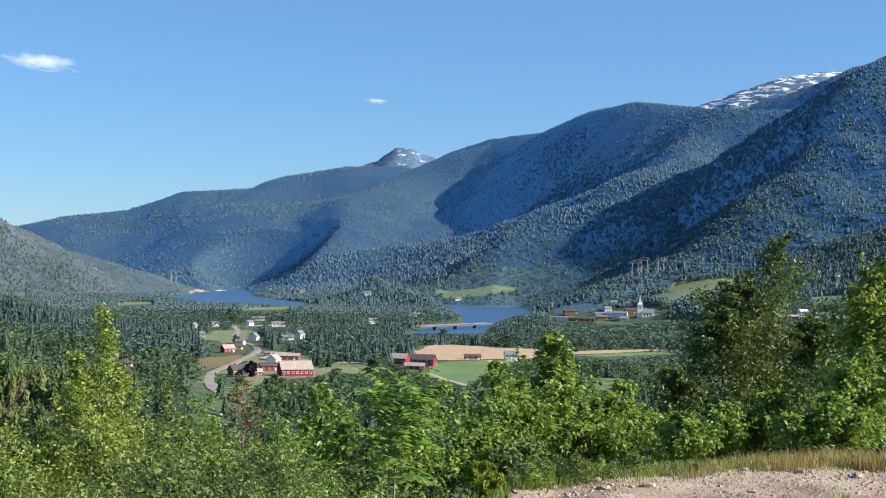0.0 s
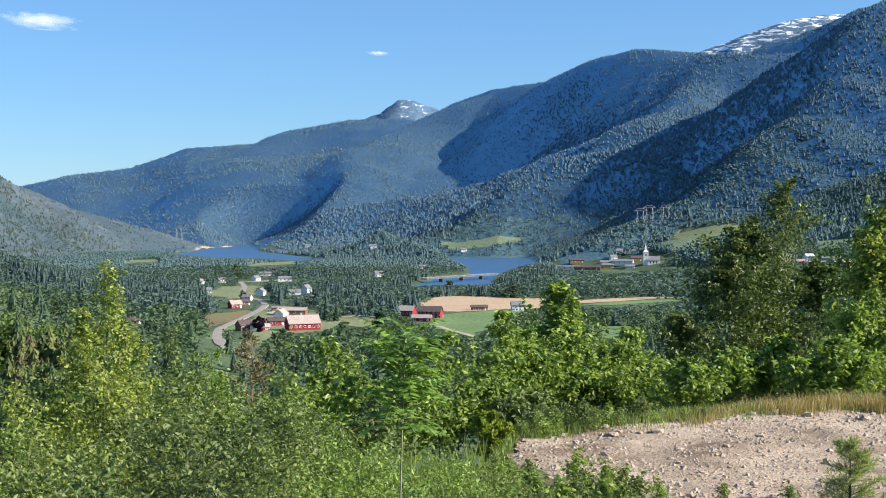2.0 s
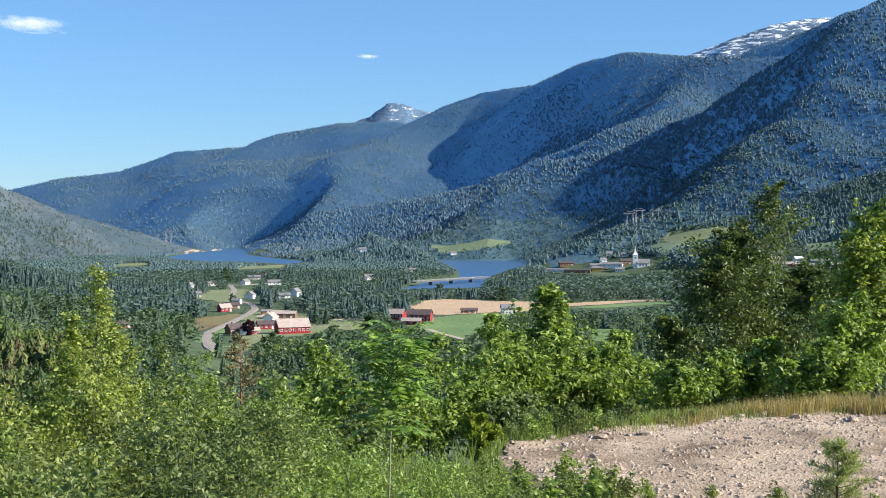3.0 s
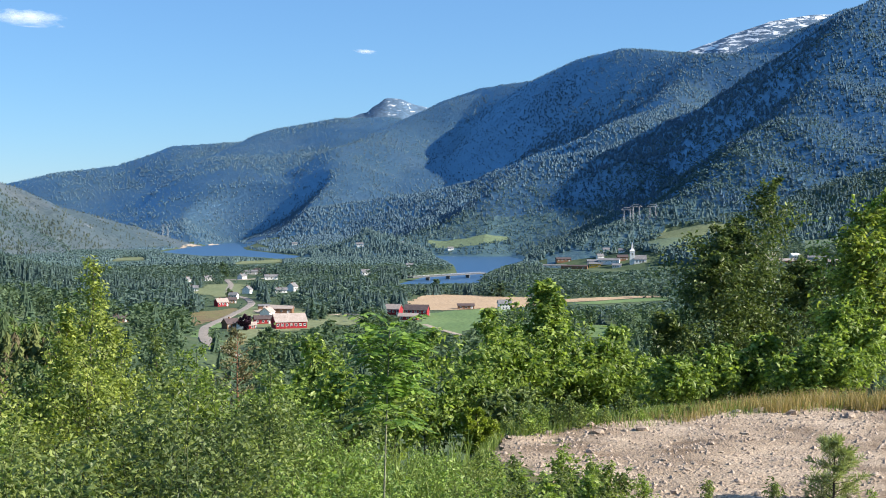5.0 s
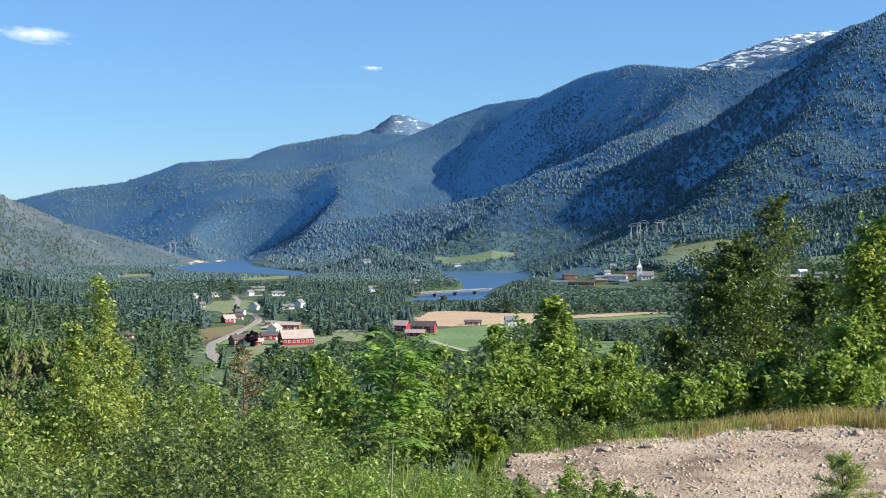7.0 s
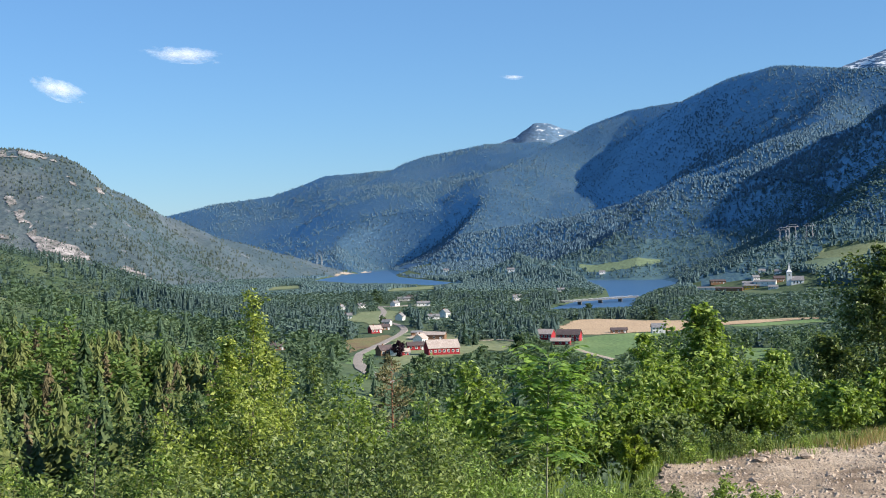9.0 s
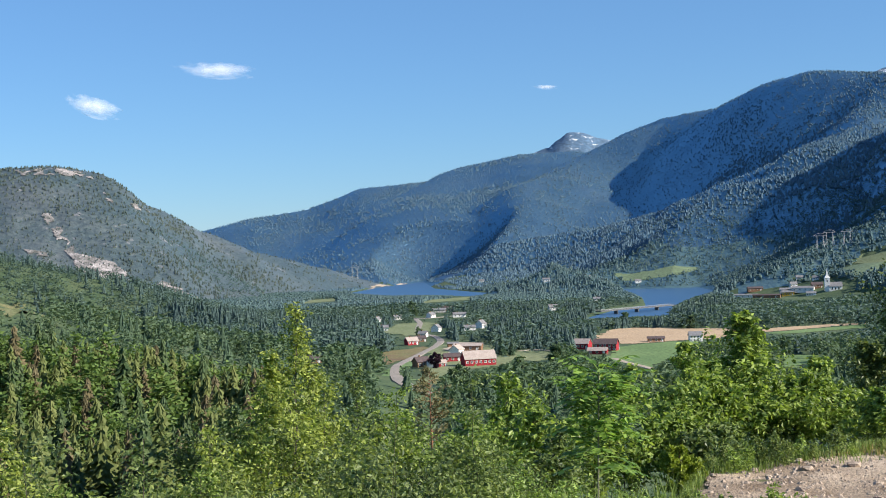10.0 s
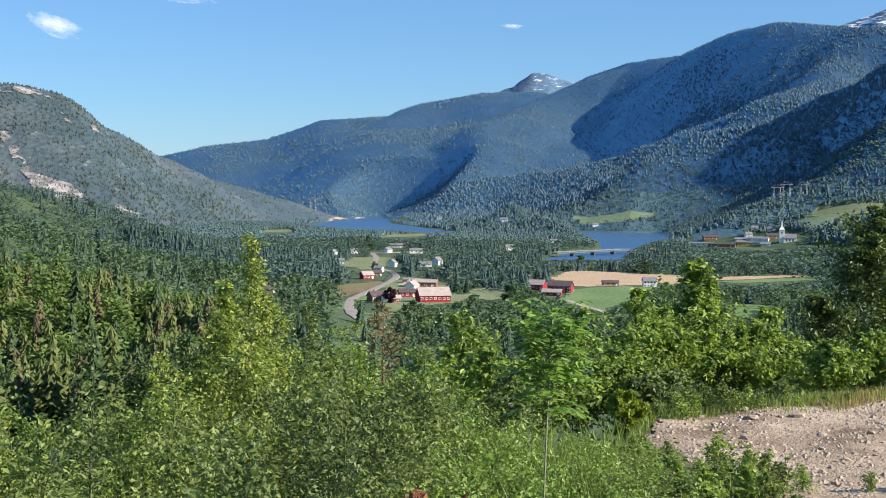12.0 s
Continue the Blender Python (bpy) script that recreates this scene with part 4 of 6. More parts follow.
house("shed", -1.36, -4.45, -12, 13, 5, 2.4, 1.8, M_RED, M_ROOF, "low red shed with a pale roof", "shed", 3)
house("shed", -0.59, -4.29, 0, 3.5, 3, 2.0, 0.9, M_WHITE, M_GREYROOF, "tiny white shed beside the meadow", "shed", 1)
house("barn", 2.63, -4.01, 8, 9.5, 8, 4.4, 2.6, M_WHITE, M_GREYROOF, "white barn with a pale grey roof", "barn", 4, 2)
house("shed", 1.03, -3.99, 5, 12, 6, 2.4, 1.4, M_BROWNWALL, M_DARKROOF, "dark brown field barn at the meadow edge", "barn", 3)
# houses of the village
G = "village houses"
for q in (
    ("white", -3.14, -2.58, 15, 10, 8, 3.6, 2.8), ("white", -1.27, -2.25, 0, 12, 8, 3, 2), ("white", -6.15, -3.24, 60, 8, 7, 4.4, 3), ("white", -6.64, -3.31, 5, 11, 7, 2.8, 1.8),
    ("white", -8.00, -3.32, 70, 8, 7, 3.6, 2.8), ("white", -7.03, -2.75, 5, 14, 8, 3.2, 2), ("brown", -7.52, -2.47, -10, 12, 8, 3, 2), ("white", -8.21, -2.74, 50, 8, 7, 3.4, 2.4),
    ("grey", -7.86, -2.53, 0, 16, 9, 3.2, 1.6), ("red", -9.06, -3.84, 25, 9, 7, 3.2, 2.6), ("brown", -8.67, -3.71, 10, 8, 6, 2.6, 2), ("white", -10.45, -2.86, 60, 7, 6, 3.4, 2.4),
    ("brown", -13.16, -4.43, 0, 12, 7, 2.6, 1.8), ("white", -10.20, -3.21, 0, 9, 7, 3, 2), ("white", -9.61, -2.78, 20, 8, 6, 3, 2), ("white", -8.56, -3.53, -20, 7, 6, 3, 2),
    ("white", 0.38, -1.55, 10, 10, 8, 3, 2), ("white", -3.38, -1.41, 0, 12, 8, 3.4, 2.2), ("white", -1.69, -1.31, 10, 10, 8, 3.2, 2.2), ("white", -6.06, -1.33, 0, 10, 8, 3, 2)):
    wall = {"white": M_WHITE, "brown": M_BROWNWALL, "grey": M_CONCRETE, "red": M_RED}[q[0]]
    roof = {"white": M_GREYROOF, "brown": M_DARKROOF, "grey": M_GREYROOF, "red": M_ROOF}[q[0]]
    house("house", q[1], q[2], *q[3:], wall, roof, q[0] + " wooden village house with a gabled roof", "house", 3, chimney=True, group=G)
# around the church
for q in (
    ("yellow", 6.36, -2.26, 0, 15, 9, 5.0, 2.5), ("white", 6.96, -2.10, -8, 28, 14, 4.5, 2.2), ("grey", 6.50, -2.10, 5, 30, 12, 3.6, 2.0), ("white", 4.71, -2.27, -12, 30, 9, 3.2, 1.2),
    ("brown", 5.52, -2.31, -6, 34, 9, 3.4, 1.4), ("white", 6.82, -1.61, 8, 9, 6.5, 2.9, 2.4), ("white", 7.47, -1.63, -10, 9, 6.5, 3.1, 2.6), ("brown", 7.49, -1.95, 10, 14, 9, 4, 3),
    ("white", 7.26, -2.28, 0, 12, 8, 3.2, 2), ("white", 6.57, -1.89, 20, 9, 7, 4, 2.5), ("red", 14.06, -2.05, 0, 16, 9, 3.6, 2.4), ("red", 14.72, -2.13, 15, 18, 9, 3.6, 2.4),
    ("grey", 15.26, -1.92, -5, 20, 10, 3.6, 2.0), ("red", 15.92, -2.08, 10, 14, 9, 3.6, 2.4), ("white", 14.39, -1.86, 30, 10, 8, 4, 2.5), ("brown", 5.06, -2.06, 12, 20, 10, 3.6, 2)):
    wall = {"white": M_WHITE, "brown": M_BROWNWALL, "grey": M_CONCRETE, "red": M_RED, "yellow": M_YELLOWWALL}[q[0]]
    roof = {"white": M_WHITE if q[3] > 20 else M_GREYROOF, "brown": M_DARKROOF, "grey": M_GREYROOF, "red": M_ROOF, "yellow": M_GREYROOF}[q[0]]
    house("house", q[1], q[2], *q[3:], wall, roof, q[0] + " painted building in the church village", "house", 4, group="buildings by the church")


def church():
    az, el = 7.89, -2.11
    x, y, z = on_ground(az, el)
    root = tagged(new("church"), "white wooden church with a tall spired tower", "church")
    root.matrix_world = pose(x, y, z, 0, 0, -az + 6)
    part("wall", gable_walls(16, 9, 6, 5), M_WHITE, root, "white board nave").location = (10, 0, 0)
    part("roof", roof_slabs(16, 9, 6, 5), M_GREYROOF, root, "grey nave roof").location = (10, 0, 0)
    bm = bmesh.new()
    box(bm, -3.2, 3.2, -3.2, 3.2, -1.5, 16)
    box(bm, -3.5, 3.5, -3.5, 3.5, 16, 16.5)
    part("tower", bm, M_WHITE, root)
    bm = bmesh.new()
    base = [bm.verts.new(p) for p in ((-3.5, -3.5, 16.5), (3.5, -3.5, 16.5), (3.5, 3.5, 16.5), (-3.5, 3.5, 16.5))]
    mid = [bm.verts.new((v.co.x * 0.45, v.co.y * 0.45, 19.5)) for v in base]
    tip = bm.verts.new((0, 0, 29))
    for i in range(4):
        j = (i + 1) % 4
        bm.faces.new((base[i], base[j], mid[j], mid[i]))
        bm.faces.new((mid[i], mid[j], tip))
    bm.faces.new(base[::-1])
    part("spire", bm, M_WHITE, root, "slender pale spire")
    for k in range(3):
        bm = bmesh.new()
        box(bm, 5 + k * 4, 6.4 + k * 4, -4.6, -4.5, 1.8, 4.6)
        part("window", bm, M_PANE, root)
    bm = bmesh.new()
    box(bm, -0.9, 0.9, -3.3, -3.2, 11.5, 14)
    part("louvre", bm, M_GREYROOF, root)


church()


def bridge():
    a, b = (-0.99, -2.65), (1.50, -2.50)
    top = WATER_Z + 4.5
    p = [plan(q[0], (EYE - top) / math.tan(radians(-q[1]))) for q in (a, b)]
    dx, dy = p[1][0] - p[0][0], p[1][1] - p[0][1]
    n = math.hypot(dx, dy)
    root = tagged(new("bridge"), "long concrete road bridge over the river", "bridge")
    root.matrix_world = pose(p[0][0], p[0][1], top, 0, 0, math.degrees(math.atan2(dy, dx)))
    bm = bmesh.new()
    box(bm, -12, n + 12, -4, 4, -0.9, 0)
    part("deck", bm, M_DARKCONC, root)
    for k in (-1, 1):
        bm = bmesh.new()
        box(bm, -12, n + 12, k * 4 - 0.12, k * 4 + 0.12, 0.9, 1.1)
        i = -12
        while i < n + 12:
            box(bm, i, i + 0.15, k * 4 - 0.08, k * 4 + 0.08, 0, 0.9)
            i += 3
        part("railing", bm, M_STEEL, root)
    for k in range(3):
        bm = bmesh.new()
        x = n * (k + 0.5) / 3
        box(bm, x - 0.6, x + 0.6, -2.5, 2.5, -10, -0.9)
        part("pier", bm, M_DARKCONC, root)


bridge()


def pylon(az, el, h, yaw=0):
    x, y, z = on_ground(az, el)
    root = tagged(new("power_pylon"), "grey steel lattice power pylon with a cross arm", "pylon", "power pylons")
    root.matrix_world = pose(x, y, z - 0.5, 0, 0, yaw)
    for s in (-1, 1):
        bm = bmesh.new()
        for k in (-1, 1):
            bar(bm, (s * h * 0.2 + k * h * 0.05, 0, 0), (s * h * 0.16, 0, h * 0.82), 0.45)
        for i in range(5):
            zz = h * 0.8 * i / 5
            wv = h * 0.05 * (1 - i / 5)
            bar(bm, (s * h * 0.19 - wv, 0, zz), (s * h * 0.18 + wv * 0.7, 0, zz + h * 0.15), 0.3)
        part("leg", bm, M_STEEL, root)
    bm = bmesh.new()
    bar(bm, (-h * 0.34, 0, h * 0.82), (h * 0.34, 0, h * 0.82), 0.5)
    bar(bm, (-h * 0.34, 0, h * 0.82), (-h * 0.16, 0, h * 0.95), 0.35)
    bar(bm, (h * 0.34, 0, h * 0.82), (h * 0.16, 0, h * 0.95), 0.35)
    bar(bm, (-h * 0.16, 0, h * 0.95), (h * 0.16, 0, h * 0.95), 0.35)
    part("cross_arm", bm, M_STEEL, root)


pylon(8.04, -0.33, 26)
pylon(7.67, -0.46, 26)
pylon(8.71, -0.28, 24)
pylon(-11.30, -1.01, 30)


def tank():
    az, el = -15.29, -2.99
    x, y, z = on_ground(az, el)
    bm = bmesh.new()
    bmesh.ops.create_cone(bm, cap_ends=True, segments=20, radius1=2.4, radius2=2.3, depth=6, matrix=Matrix.Translation((0, 0, 2.6)))
    bmesh.ops.create_cone(bm, cap_ends=True, segments=20, radius1=2.5, radius2=0.2, depth=1.0, matrix=Matrix.Translation((0, 0, 6.1)))
    me = bpy.data.meshes.new("storage_tank")
    bm.to_mesh(me)
    bm.free()
    me.materials.append(M_WHITE)
    ob = tagged(new("storage_tank", me), "small round white storage tank among the trees", "tank")
    ob.matrix_world = pose(x, y, z)


tank()


woods()


# ---------------------------------------------------------------- plants close by
def tube(points, r0, r1, sides=5):
    """Verts and quads of a tapered stem along points."""
    p = np.asarray(points, float)
    n = len(p)
    t = np.gradient(p, axis=0)
    t /= np.linalg.norm(t, axis=1)[:, None] + 1e-9
    up = np.where(np.abs(t[:, 2:3]) > 0.9, np.array([[1.0, 0, 0]]), np.array([[0, 0, 1.0]]))
    u = np.cross(t, up)
    u /= np.linalg.norm(u, axis=1)[:, None] + 1e-9
    w = np.cross(t, u)
    rad = np.linspace(r0, r1, n)[:, None, None]
    a = np.linspace(0, 2 * math.pi, sides, endpoint=False)
    ring = p[:, None] + rad * (np.cos(a)[None, :, None] * u[:, None] + np.sin(a)[None, :, None] * w[:, None])
    idx = np.arange(n * sides).reshape(n, sides)
    nx = np.roll(idx, -1, axis=1)
    return ring.reshape(-1, 3), np.stack([idx[:-1], nx[:-1], nx[1:], idx[1:]], -1).reshape(-1, 4)


def join(pieces):
    vs, fs, b = [], [], 0
    for v, f in pieces:
        vs.append(v)
        fs.append(f + b)
        b += len(v)
    return np.concatenate(vs), np.concatenate(fs)


def leaf_cards(pos, size, q, droop=0.45, broad=0.5):
    """A folded four-point blade at each place."""
    n = len(pos)
    d = q.normal(0, 1, (n, 3))
    d[:, 2] = d[:, 2] * 0.5 - droop
    d /= np.linalg.norm(d, axis=1)[:, None]
    s = np.cross(d, (0.0, 0.0, 1.0)) * q.choice([-1.0, 1.0], (n, 1)) + q.normal(0, 0.85, (n, 3))
    s -= d * np.sum(s * d, 1)[:, None]
    s /= np.linalg.norm(s, axis=1)[:, None]
    nn = np.cross(d, s)
    L = size * q.uniform(0.65, 1.25, n)[:, None]
    a = pos
    m = pos + d * L * 0.45
    v = np.stack([a, m + s * L * broad / 2 + nn * L * 0.08, pos + d * L, m - s * L * broad / 2 + nn * L * 0.08], 1).reshape(-1, 3)
    i = np.arange(n)[:, None] * 4
    return v, np.concatenate([i + [0, 1, 2], i + [0, 2, 3]])


def bush_meshes(h, spread, stems, boughs, leaves, size, seed, form="bush", low=0.08):
    """Stem, bough and leaf geometry of a shrub or young tree."""
    q = np.random.default_rng(seed)
    st, br, where = [], [], []
    for k in range(stems):
        a = q.uniform(0, 6.28)
        lean = spread * (0.12 if form == "slim" else 0.55) * (0.3 if stems == 1 else q.uniform(0.2, 1))
        top = h * (1.0 if k == 0 else q.uniform(0.6, 0.95))
        ts = np.linspace(0, 1, 8)
        wob = np.cumsum(q.normal(0, 0.012 * h, (8, 2)), axis=0) * 0.6
        line = np.column_stack([math.cos(a) * lean * ts ** 1.4 + wob[:, 0], math.sin(a) * lean * ts ** 1.4 + wob[:, 1], top * ts])
        r = 0.0045 * h + 0.0012
        st.append(tube(line, r, r * 0.2, 5))
        for j in range(boughs):
            t = low + (0.98 - low) * (j + q.uniform(0, 1)) / boughs
            base = np.array([np.interp(t, ts, line[:, c]) for c in range(3)])
            b = q.uniform(0, 6.28)
            if form == "slim":
                reach = spread * (0.16 + 1.0 * (1 - t) ** 1.1) * q.uniform(0.6, 1.15)
            elif form == "tree":
                reach = spread * (0.12 + math.sin(math.pi * min(0.97, 0.12 + t * 0.9)) ** 0.7) * q.uniform(0.5, 1.1)
            else:
                reach = spread * (0.12 + 0.9 * (1 - t) ** 0.8) * q.uniform(0.5, 1.15)
            rise = reach * (q.uniform(0.45, 1.0) if form == "tree" else q.uniform(0.9, 2.0))
            rise = min(rise, 0.06 * h + 0.9 * max(0.0, top - base[2]))
            u = np.linspace(0, 1, 5)
            off = np.cumsum(q.normal(0, 0.03 * reach, (5, 3)), axis=0)
            bl = base + np.column_stack([math.cos(b) * reach * u, math.sin(b) * reach * u, rise * (u - 0.25 * u * u)]) + off * (u > 0)[:, None]
            br.append(tube(bl[::2], r * 0.35 * (1 - 0.6 * t), r * 0.06, 3))
            m = max(3, int(leaves / (stems * boughs) * q.uniform(0.6, 1.4)))
            uu = q.uniform(0.12, 1.05, m) ** 0.8
            pts = np.column_stack([np.interp(uu, u, bl[:, c]) for c in range(3)])
            where.append(pts + q.normal(0, (0.085 if form == "tree" else 0.055) * reach + 0.016, (m, 3)))
        m = max(6, int(leaves / stems * 0.06))
        tt = q.uniform(0.75, 1.0, m)
        where.append(np.column_stack([np.interp(tt, ts, line[:, c]) for c in range(3)]) + q.normal(0, 0.02 + 0.02 * spread, (m, 3)))
    pos = np.concatenate(where)
    pos = pos[pos[:, 2] > 0.02]
    return st, join(br), leaf_cards(pos, size, q)


def plant(name, x, y, h, spread, stems, boughs, leaves, size, mat, bark, label, category, seed, form="bush", low=0.08, group="", z=None):
    root = new(name)
    root.matrix_world = pose(x, y, (ground_z(x, y) if z is None else z) - 0.03)
    tagged(root, label, category, group)
    s, b, l = bush_meshes(h, spread, stems, boughs, leaves, size, seed, form, low)
    if name == "undergrowth_shrub":
        b = join(s + [b])
    else:
        for k in s:
            mesh_part("trunk" if len(s) == 1 else "stem", mesh_of("stem", *k, bark, smooth=True), root)
    tagged(mesh_part("branchwork", mesh_of("branchwork", *b, bark), root), kind="stuff")
    mesh_part("foliage", mesh_of("foliage", *l, mat), root)
    return root


def raised(az, el, d):
    x, y = plan(az, d)
    return x, y, EYE + d * math.tan(radians(el)) - ground_z(x, y)


BUSHES = (
    # bearing and elevation of the top, distance, half width, stems, boughs, leaves, leaf size, kind, form
    (-14.67, -1.75, 8.1, 0.3, 1, 56, 1700, 0.028, "y", "slim"),
    (-15.28, -3.73, 8.6, 0.36, 1, 36, 2000, 0.034, "y", "slim"),
    (-13.96, -4.10, 9.2, 0.4, 1, 36, 2200, 0.034, "y", "slim"),
    (-16.55, -5.84, 9.4, 0.5, 3, 18, 2400, 0.032, "d", "bush"),
    (-15.02, -5.66, 9.6, 0.55, 3, 18, 2600, 0.032, "y", "bush"),
    (-12.81, -5.94, 10.0, 0.55, 3, 18, 2600, 0.032, "d", "bush"),
    (-11.24, -6.32, 10.6, 0.55, 3, 18, 2600, 0.034, "b", "bush"),
    (-9.08, -6.82, 11.4, 0.55, 3, 18, 2400, 0.036, "b", "bush"),
    (-7.35, -7.19, 12.4, 0.6, 3, 18, 2400, 0.04, "b", "bush"),
    (-17.84, -6.9, 9.6, 0.5, 3, 18, 2400, 0.032, "d", "bush"),
    (-15.85, -4.96, 8.4, 0.34, 2, 22, 1595, 0.034, "y", "bush"),
    (-13.36, -5.02, 8.8, 0.36, 3, 18, 1885, 0.030, "y", "bush"),
    (-11.95, -4.47, 10.5, 0.3, 1, 34, 1015, 0.030, "d", "slim"),
    (-10.55, -5.41, 9.8, 0.45, 3, 18, 2030, 0.030, "b", "bush"),
    (-9.60, -6.35, 9.0, 0.3, 2, 20, 1305, 0.030, "b", "bush"),
    (-16.99, -6.54, 7.4, 0.4, 3, 16, 1595, 0.030, "y", "bush"),
    (-18.27, -7.3, 7.6, 0.4, 3, 16, 1450, 0.030, "y", "bush"),
    (-14.59, -6.23, 7.6, 0.45, 3, 18, 2175, 0.030, "y", "bush"),
    (-12.14, -6.52, 8.0, 0.45, 3, 18, 2030, 0.030, "y", "bush"),
    (-8.04, -7.18, 10.5, 0.5, 3, 18, 1885, 0.030, "b", "bush"),
    (-5.60, -5.09, 16.5, 0.75, 2, 30, 2088, 0.068, "b", "bush"),
    (-6.42, -6.51, 14.0, 0.6, 3, 20, 1774, 0.056, "b", "bush"),
    (-4.44, -6.42, 13.5, 0.6, 3, 20, 1774, 0.056, "b", "bush"),
    (-3.38, -7.24, 12.0, 0.5, 3, 18, 2030, 0.044, "d", "bush"),
    (-0.68, -4.81, 17.0, 0.8, 3, 24, 2714, 0.068, "b", "bush"),
    (-1.97, -6.09, 15.0, 0.7, 3, 22, 2088, 0.068, "b", "bush"),
    (1.74, -3.98, 18.5, 0.55, 2, 30, 2088, 0.068, "b", "slim"),
    (1.43, -5.62, 17.5, 0.8, 3, 22, 2505, 0.068, "b", "bush"),
    (4.17, -2.88, 20.0, 0.62, 1, 56, 3340, 0.073, "b", "slim"),
    (3.31, -4.80, 19.0, 0.85, 4, 22, 3549, 0.073, "b", "bush"),
    (5.06, -4.95, 19.5, 0.9, 4, 22, 3549, 0.073, "b", "bush"),
    (7.20, -4.74, 20.5, 0.6, 2, 34, 2296, 0.073, "b", "slim"),
    (6.23, -5.36, 19.5, 0.9, 4, 22, 3340, 0.073, "b", "bush"),
    (7.97, -6.03, 20.0, 0.75, 3, 22, 2505, 0.073, "b", "bush"),
    (2.84, -7.24, 17.0, 0.7, 4, 18, 2088, 0.068, "d", "bush"),
    (9.80, -5.89, 18.2, 0.6, 3, 20, 2100, 0.068, "b", "bush"),
    (11.10, -5.47, 19.0, 0.62, 3, 20, 2505, 0.068, "b", "bush"),
    (12.80, -4.85, 19.5, 0.6, 2, 20, 2505, 0.068, "b", "bush"),
    (14.59, -5.71, 18.6, 0.7, 3, 20, 2505, 0.068, "b", "bush"),
    (15.94, -4.96, 18.5, 0.7, 3, 20, 2088, 0.068, "b", "bush"),
    (17.09, -0.00, 21.5, 0.85, 2, 44, 4384, 0.076, "y", "slim"),
    (18.14, 1.78, 22.0, 1.1, 2, 50, 5428, 0.076, "b", "slim"),
    (16.57, -3.15, 19.5, 0.7, 3, 24, 2505, 0.073, "b", "bush"),
    (19.51, 0.66, 22.5, 1.1, 3, 36, 4384, 0.076, "b", "slim"),
    (-20.94, -6.48, 5.2, 0.16, 1, 20, 493, 0.023, "d", "slim"),
    (-25.72, -5.49, 5.4, 0.22, 1, 24, 870, 0.023, "y", "slim"),
    (-24.68, -6.78, 5.6, 0.3, 3, 14, 1885, 0.021, "y", "bush"),
    (-27.22, -5.94, 5.8, 0.3, 3, 14, 1885, 0.021, "y", "bush"),
    (-22.31, -7.84, 5.4, 0.3, 3, 14, 1885, 0.021, "b", "bush"),
    (-19.20, -8.28, 6.0, 0.35, 3, 14, 2030, 0.021, "b", "bush"),
)
LOOKS = {"y": (M_YELLOW, "yellow-green young birch bush on the slope edge", "young_birch"), "b": (M_BIRCH, "bright green leafy birch bush on the slope edge", "birch_bush"), "d": (M_DARKLEAF, "dark green leafy birch bush on the slope edge", "birch_bush")}
for k, (az, el, d, w, stems, boughs, leaves, size, look_key, form) in enumerate(BUSHES):
    mat, label, name = LOOKS[look_key]
    x, y, h = raised(az, el, d)
    plant(name, x, y, max(0.4, h), w * (1.3 if form == "slim" and d > 15 else 1.0), stems, boughs, int(leaves * (1.5 if d < 11 else 1.2)), size * (1.05 if d < 11 else 1.25), mat, M_BARK, label, "bush", 100 + k, form, group="bushes on the slope edge")

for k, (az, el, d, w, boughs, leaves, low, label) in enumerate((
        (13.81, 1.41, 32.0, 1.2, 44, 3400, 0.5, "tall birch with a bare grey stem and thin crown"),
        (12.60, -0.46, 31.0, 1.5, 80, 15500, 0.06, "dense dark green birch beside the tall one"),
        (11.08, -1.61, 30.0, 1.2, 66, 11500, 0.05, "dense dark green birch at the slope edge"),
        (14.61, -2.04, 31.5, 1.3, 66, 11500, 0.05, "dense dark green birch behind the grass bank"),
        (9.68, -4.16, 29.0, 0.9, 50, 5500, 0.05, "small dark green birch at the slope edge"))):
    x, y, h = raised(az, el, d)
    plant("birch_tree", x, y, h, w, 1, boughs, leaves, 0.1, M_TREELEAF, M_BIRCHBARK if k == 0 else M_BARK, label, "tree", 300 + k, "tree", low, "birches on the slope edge")


